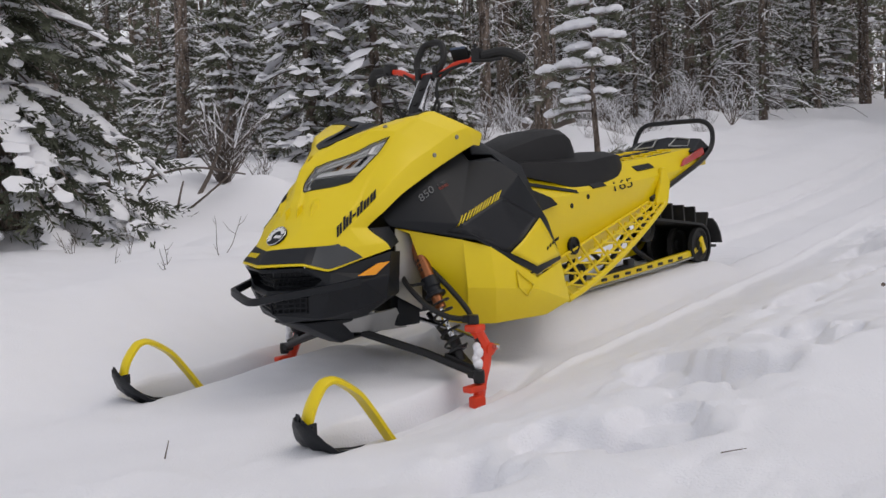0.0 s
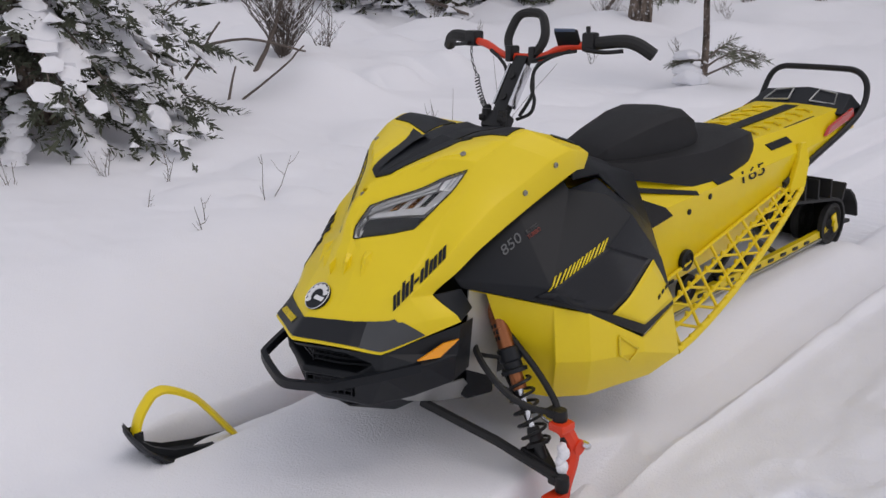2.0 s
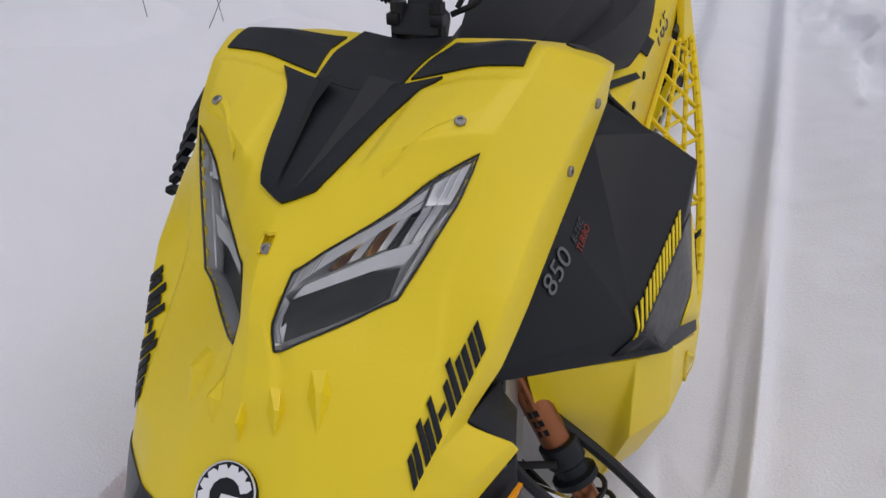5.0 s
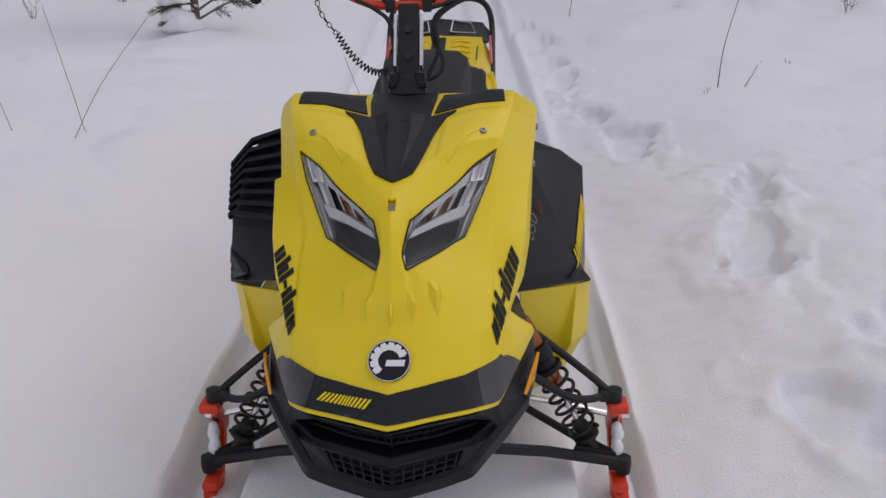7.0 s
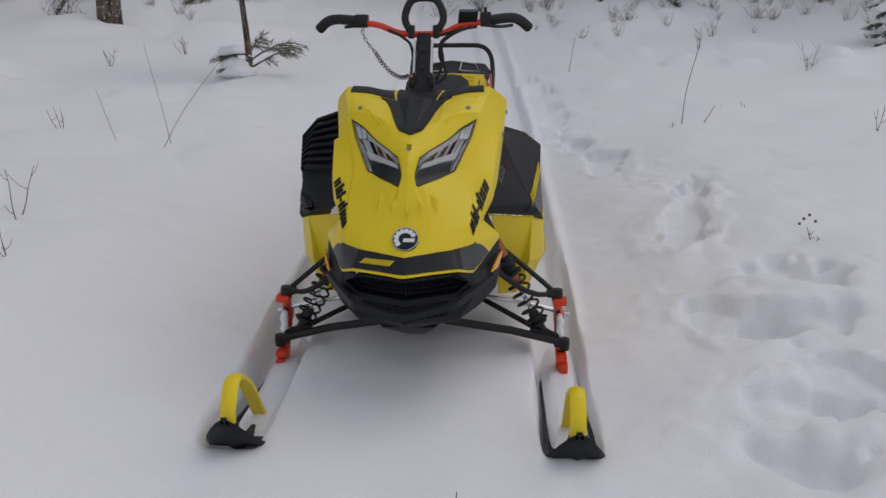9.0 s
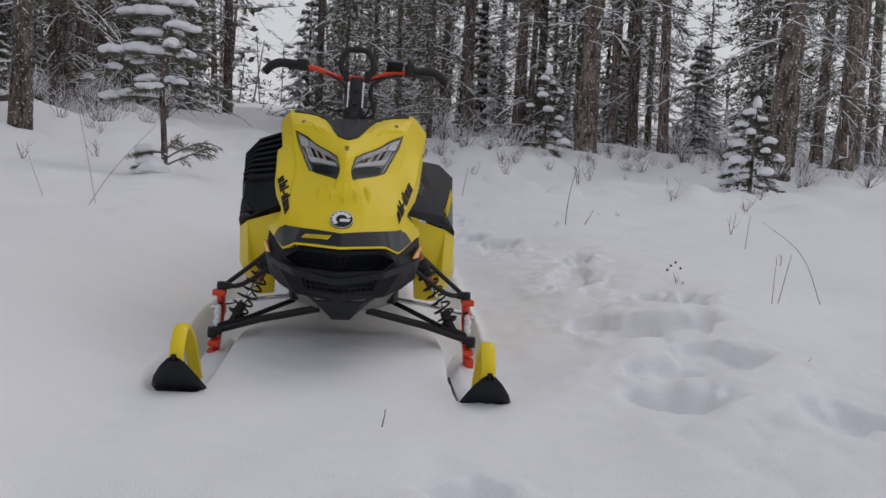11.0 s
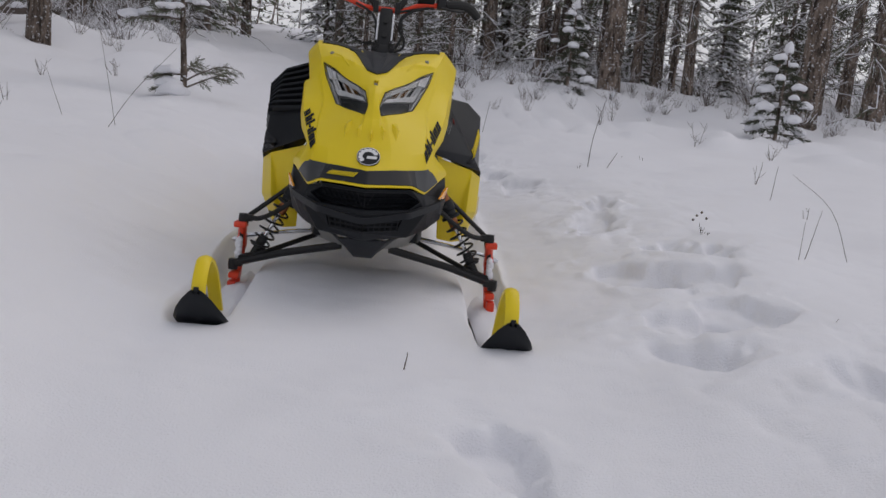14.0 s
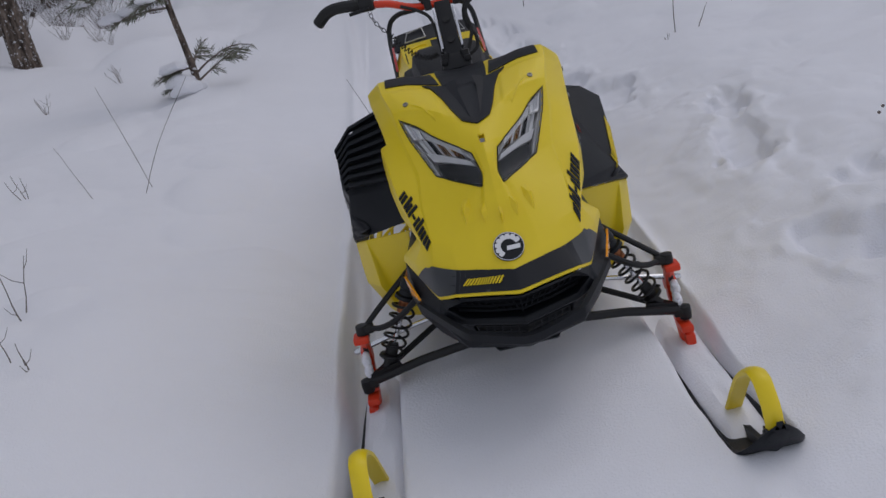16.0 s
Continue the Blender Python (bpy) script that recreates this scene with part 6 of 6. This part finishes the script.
def clumpy_conifer(h, w):
    """A small conifer almost buried under rounded clumps of snow."""
    top = thing("young_conifer", "small conifer bowed under rounded clumps of snow", "conifer", "small snowy conifers")
    bm = bmesh.new()
    pts = trunk(bm, h, .022, (.02, 0), 7, .2, .3)
    plain_part("trunk", bm, BARK, top)
    wood, white, green = bmesh.new(), bmesh.new(), bmesh.new()
    for k in range(26):
        t = .08 + .86 * k / 26
        az = k * 2.4 + rnd.uniform(-.4, .4)
        b = bough(on(pts, t), az, w * (1 - t) ** .7 * rnd.uniform(.6, 1.1) + .05, rnd.uniform(.05, .3), rnd.uniform(.2, .5))
        tube(wood, b, .007, 4, .003)
        for _ in range(4):
            tw = bough(b[rnd.randint(1, 5)], az + rnd.uniform(-1, 1), .12, .1, .4, 2)
            blades(green, tw[0], tw[-1], .05, 26, .0045)
        blades(green, b[1], b[-1], .055, 60, .0045)
        if rnd.random() < .72:
            m = rnd.uniform(.7, 1.25) * (.75 + .5 * (1 - t))
            snow_clump(white, on(b, rnd.uniform(.6, .95)) + Vector((0, 0, .03)), .085 * m, .07 * m, .055 * m, az)
    snow_clump(white, pts[-1] + Vector((0, 0, .01)), .05, .045, .085, 0)
    plain_part("branchwork", wood, TWIG, top)
    plain_part("crown", green, SPRUCE, top, "dark green needles")
    plain_part("snow_load", white, SNOW, top, "rounded clumps of snow")
    return top


stand(sapling(), -1.73, 4.23)
stand(clumpy_conifer(1.1, .42), 2.37, 9.33)
stand(clumpy_conifer(.98, .45), 4.25, 6.5)


def stick(points, r, label, name="dead_branch", category="branch", group="dead branches", snowy=False):
    """A dead branch; points are given over the snow at their place."""
    top = thing(name, label, category, group)
    bm = bmesh.new()
    pts = spline([Vector((x, y, ground_z(x, y) + h)) for x, y, h in points], 4)
    tube(bm, [p + Vector((rnd.uniform(-1, 1), rnd.uniform(-1, 1), 0)) * r * .5 for p in pts], r, 6, r * .55)
    part("wood", bm, TWIG, top)
    if snowy:
        bm = bmesh.new()
        pad(bm, [p + Vector((0, 0, r * .8)) for p in pts], r * 1.3, r * 1.2)
        tagged(part("snow_cap", bm, SNOW, top), kind="stuff")


for pts, r in (([(-3.95, 1.2, -.05), (-4.0, 1.15, .25), (-4.15, 1.1, .45)], .018), ([(-3.9, 1.15, -.05), (-3.8, 1.3, .2), (-3.72, 1.5, .5)], .013), ([(-3.9, 1.25, .0), (-3.95, 1.25, .25), (-4.1, 1.3, .55), (-4.05, 1.6, .7)], .008),
               ([(-4.3, 1.3, -.05), (-4.25, 1.3, .28)], .013), ([(-4.5, 1.2, -.05), (-4.4, 1.25, .2)], .012), ([(-3.6, 1.45, -.05), (-3.55, 1.5, .2)], .012), ([(-3.4, 1.45, .0), (-3.2, 1.6, .12), (-3.05, 1.7, .25)], .009),
               ([(-4.9, 1.9, .05), (-4.4, 2.1, .16), (-3.9, 2.3, .1)], .014), ([(-4.15, 2.0, -.03), (-4.3, 2.3, .25), (-4.35, 2.5, .6)], .02), ([(-5.0, 1.2, .1), (-4.9, 1.25, .5)], .012), ([(-4.7, 1.1, .0), (-5.1, 1.3, .5)], .014),
               ([(-6.9, 5.2, .1), (-6.2, 5.5, .16), (-5.5, 5.6, .08)], .03), ([(-7.6, 6.2, .1), (-7.0, 6.0, .6), (-6.9, 6.1, 1.1)], .03), ([(-4.6, 6.9, .05), (-4.2, 7.2, .5)], .025)):
    stick(pts, r, "dark dead branch sticking out of the snow")
for (x, y), (x2, y2) in (((-5.2, 7.9), (-4.1, 7.5)), ((-6.3, 7.3), (-5.4, 7.1))):
    stick([(x, y, .08), ((x + x2) / 2, (y + y2) / 2, .16), (x2, y2, .1)], .06, "fallen snow-covered log at the wood's edge", "log", "log", "fallen logs", True)

# twigs and dry stalks: place, height, stems, forks
for x, y, h, n, k in ((-1.435, .067, .30, 1, 3), (-2.25, .33, .32, 2, 6), (-1.85, .03, .22, 1, 3), (-2.5, .14, .24, 3, 5), (-2.64, -.25, .2, 3, 3), (-1.5, .12, .24, 1, 2), (-1.61, .48, .3, 2, 2), (-2.16, 2.0, .28, 3, 1), (2.85, 4.95, .3, 3, 5), (1.35, 2.85, .1, 3, 2), (1.75, 3.3, .1, 2, 1),
                      (1.47, .66, .13, 4, 1), (2.66, 7.6, .35, 5, 4), (4.2, 6.3, .3, 4, 4), (2.2, 6.2, .35, 4, 5), (1.9, 3.3, .12, 2, 2), (3.3, 4.3, .22, 4, 4), (2.5, 2.6, .25, 2, 2), (-3.0, 4.6, .25, 4, 3), (-2.6, 5.3, .3, 5, 3), (-4.2, 4.4, .3, 5, 4), (-5.4, 5.0, .4, 6, 4), (3.9, 5.4, .25, 3, 4), (2.2, 1.2, .16, 2, 1)):
    stand(shrub("dry_weed", "bare dry weed stalk standing in the snow", h, n, "dry weeds", .45, 0, .0032, "weed", k), x, y, rnd.random() * 6)
for pts, r in (([(-1.53, 1.79, -.03), (-1.40, 1.86, .22), (-1.2, 1.95, .48)], .0018), ([(-1.50, 1.88, -.03), (-1.56, 1.9, .25), (-1.62, 1.92, .5)], .0015), ([(-1.75, 1.75, .0), (-1.9, 1.9, .22)], .0015),
               ([(1.42, 2.95, -.03), (1.44, 2.96, .2), (1.50, 2.97, .46)], .003), ([(1.55, 2.9, .0), (1.62, 2.95, .1)], .003), ([(1.71, .2, -.03), (1.715, .2, .15)], .0014), ([(1.74, .22, -.03), (1.77, .23, .1), (1.80, .25, .2)], .0016),
               ([(2.0, .35, -.02), (1.94, .45, .18), (1.82, .6, .3)], .0014), ([(.155, -.895, -.01), (.165, -.88, .045)], .0025), ([(1.49, -.57, .006), (1.52, -.53, .008)], .0013),
               ([(-.4, 2.9, -.02), (-.55, 3.0, .28)], .002), ([(2.3, 1.9, -.02), (2.32, 1.9, .2)], .002), ([(.9, 5.6, -.02), (.95, 5.6, .3)], .003)):
    stick(pts, r, "thin dry grass stalk bent over the snow", "grass_stalk", "grass stalk", "grass stalks")
for dx, dz in ((-.03, .08), (-.01, .095), (.015, .07), (-.045, .06)):
    bm = bmesh.new()
    bmesh.ops.create_icosphere(bm, subdivisions=1, radius=.0065, matrix=pose(1.47 + dx, .66, ground_z(1.47, .66) + dz))
    tagged(part("seed_head", bm, TWIG), "small dark dry seed head on a weed", "seed head", "seed heads")
for _ in range(150):
    x = rnd.uniform(.6, 8.5)
    y = edge_y(x) - rnd.random() ** 1.6 * 4.0
    if y > 4.6 + .1 * x:
        again(scrub[2 if rnd.random() < .75 else 1], x, y, rnd.random() * 6, rnd.uniform(.35, .9))
for _ in range(70):
    x, y = rnd.uniform(-7.5, -2.0), rnd.uniform(6.4, 11.5)
    if not in_lane(x, y):
        again(scrub[rnd.randint(0, 2)], x, y, rnd.random() * 6, rnd.uniform(.5, 1.0))
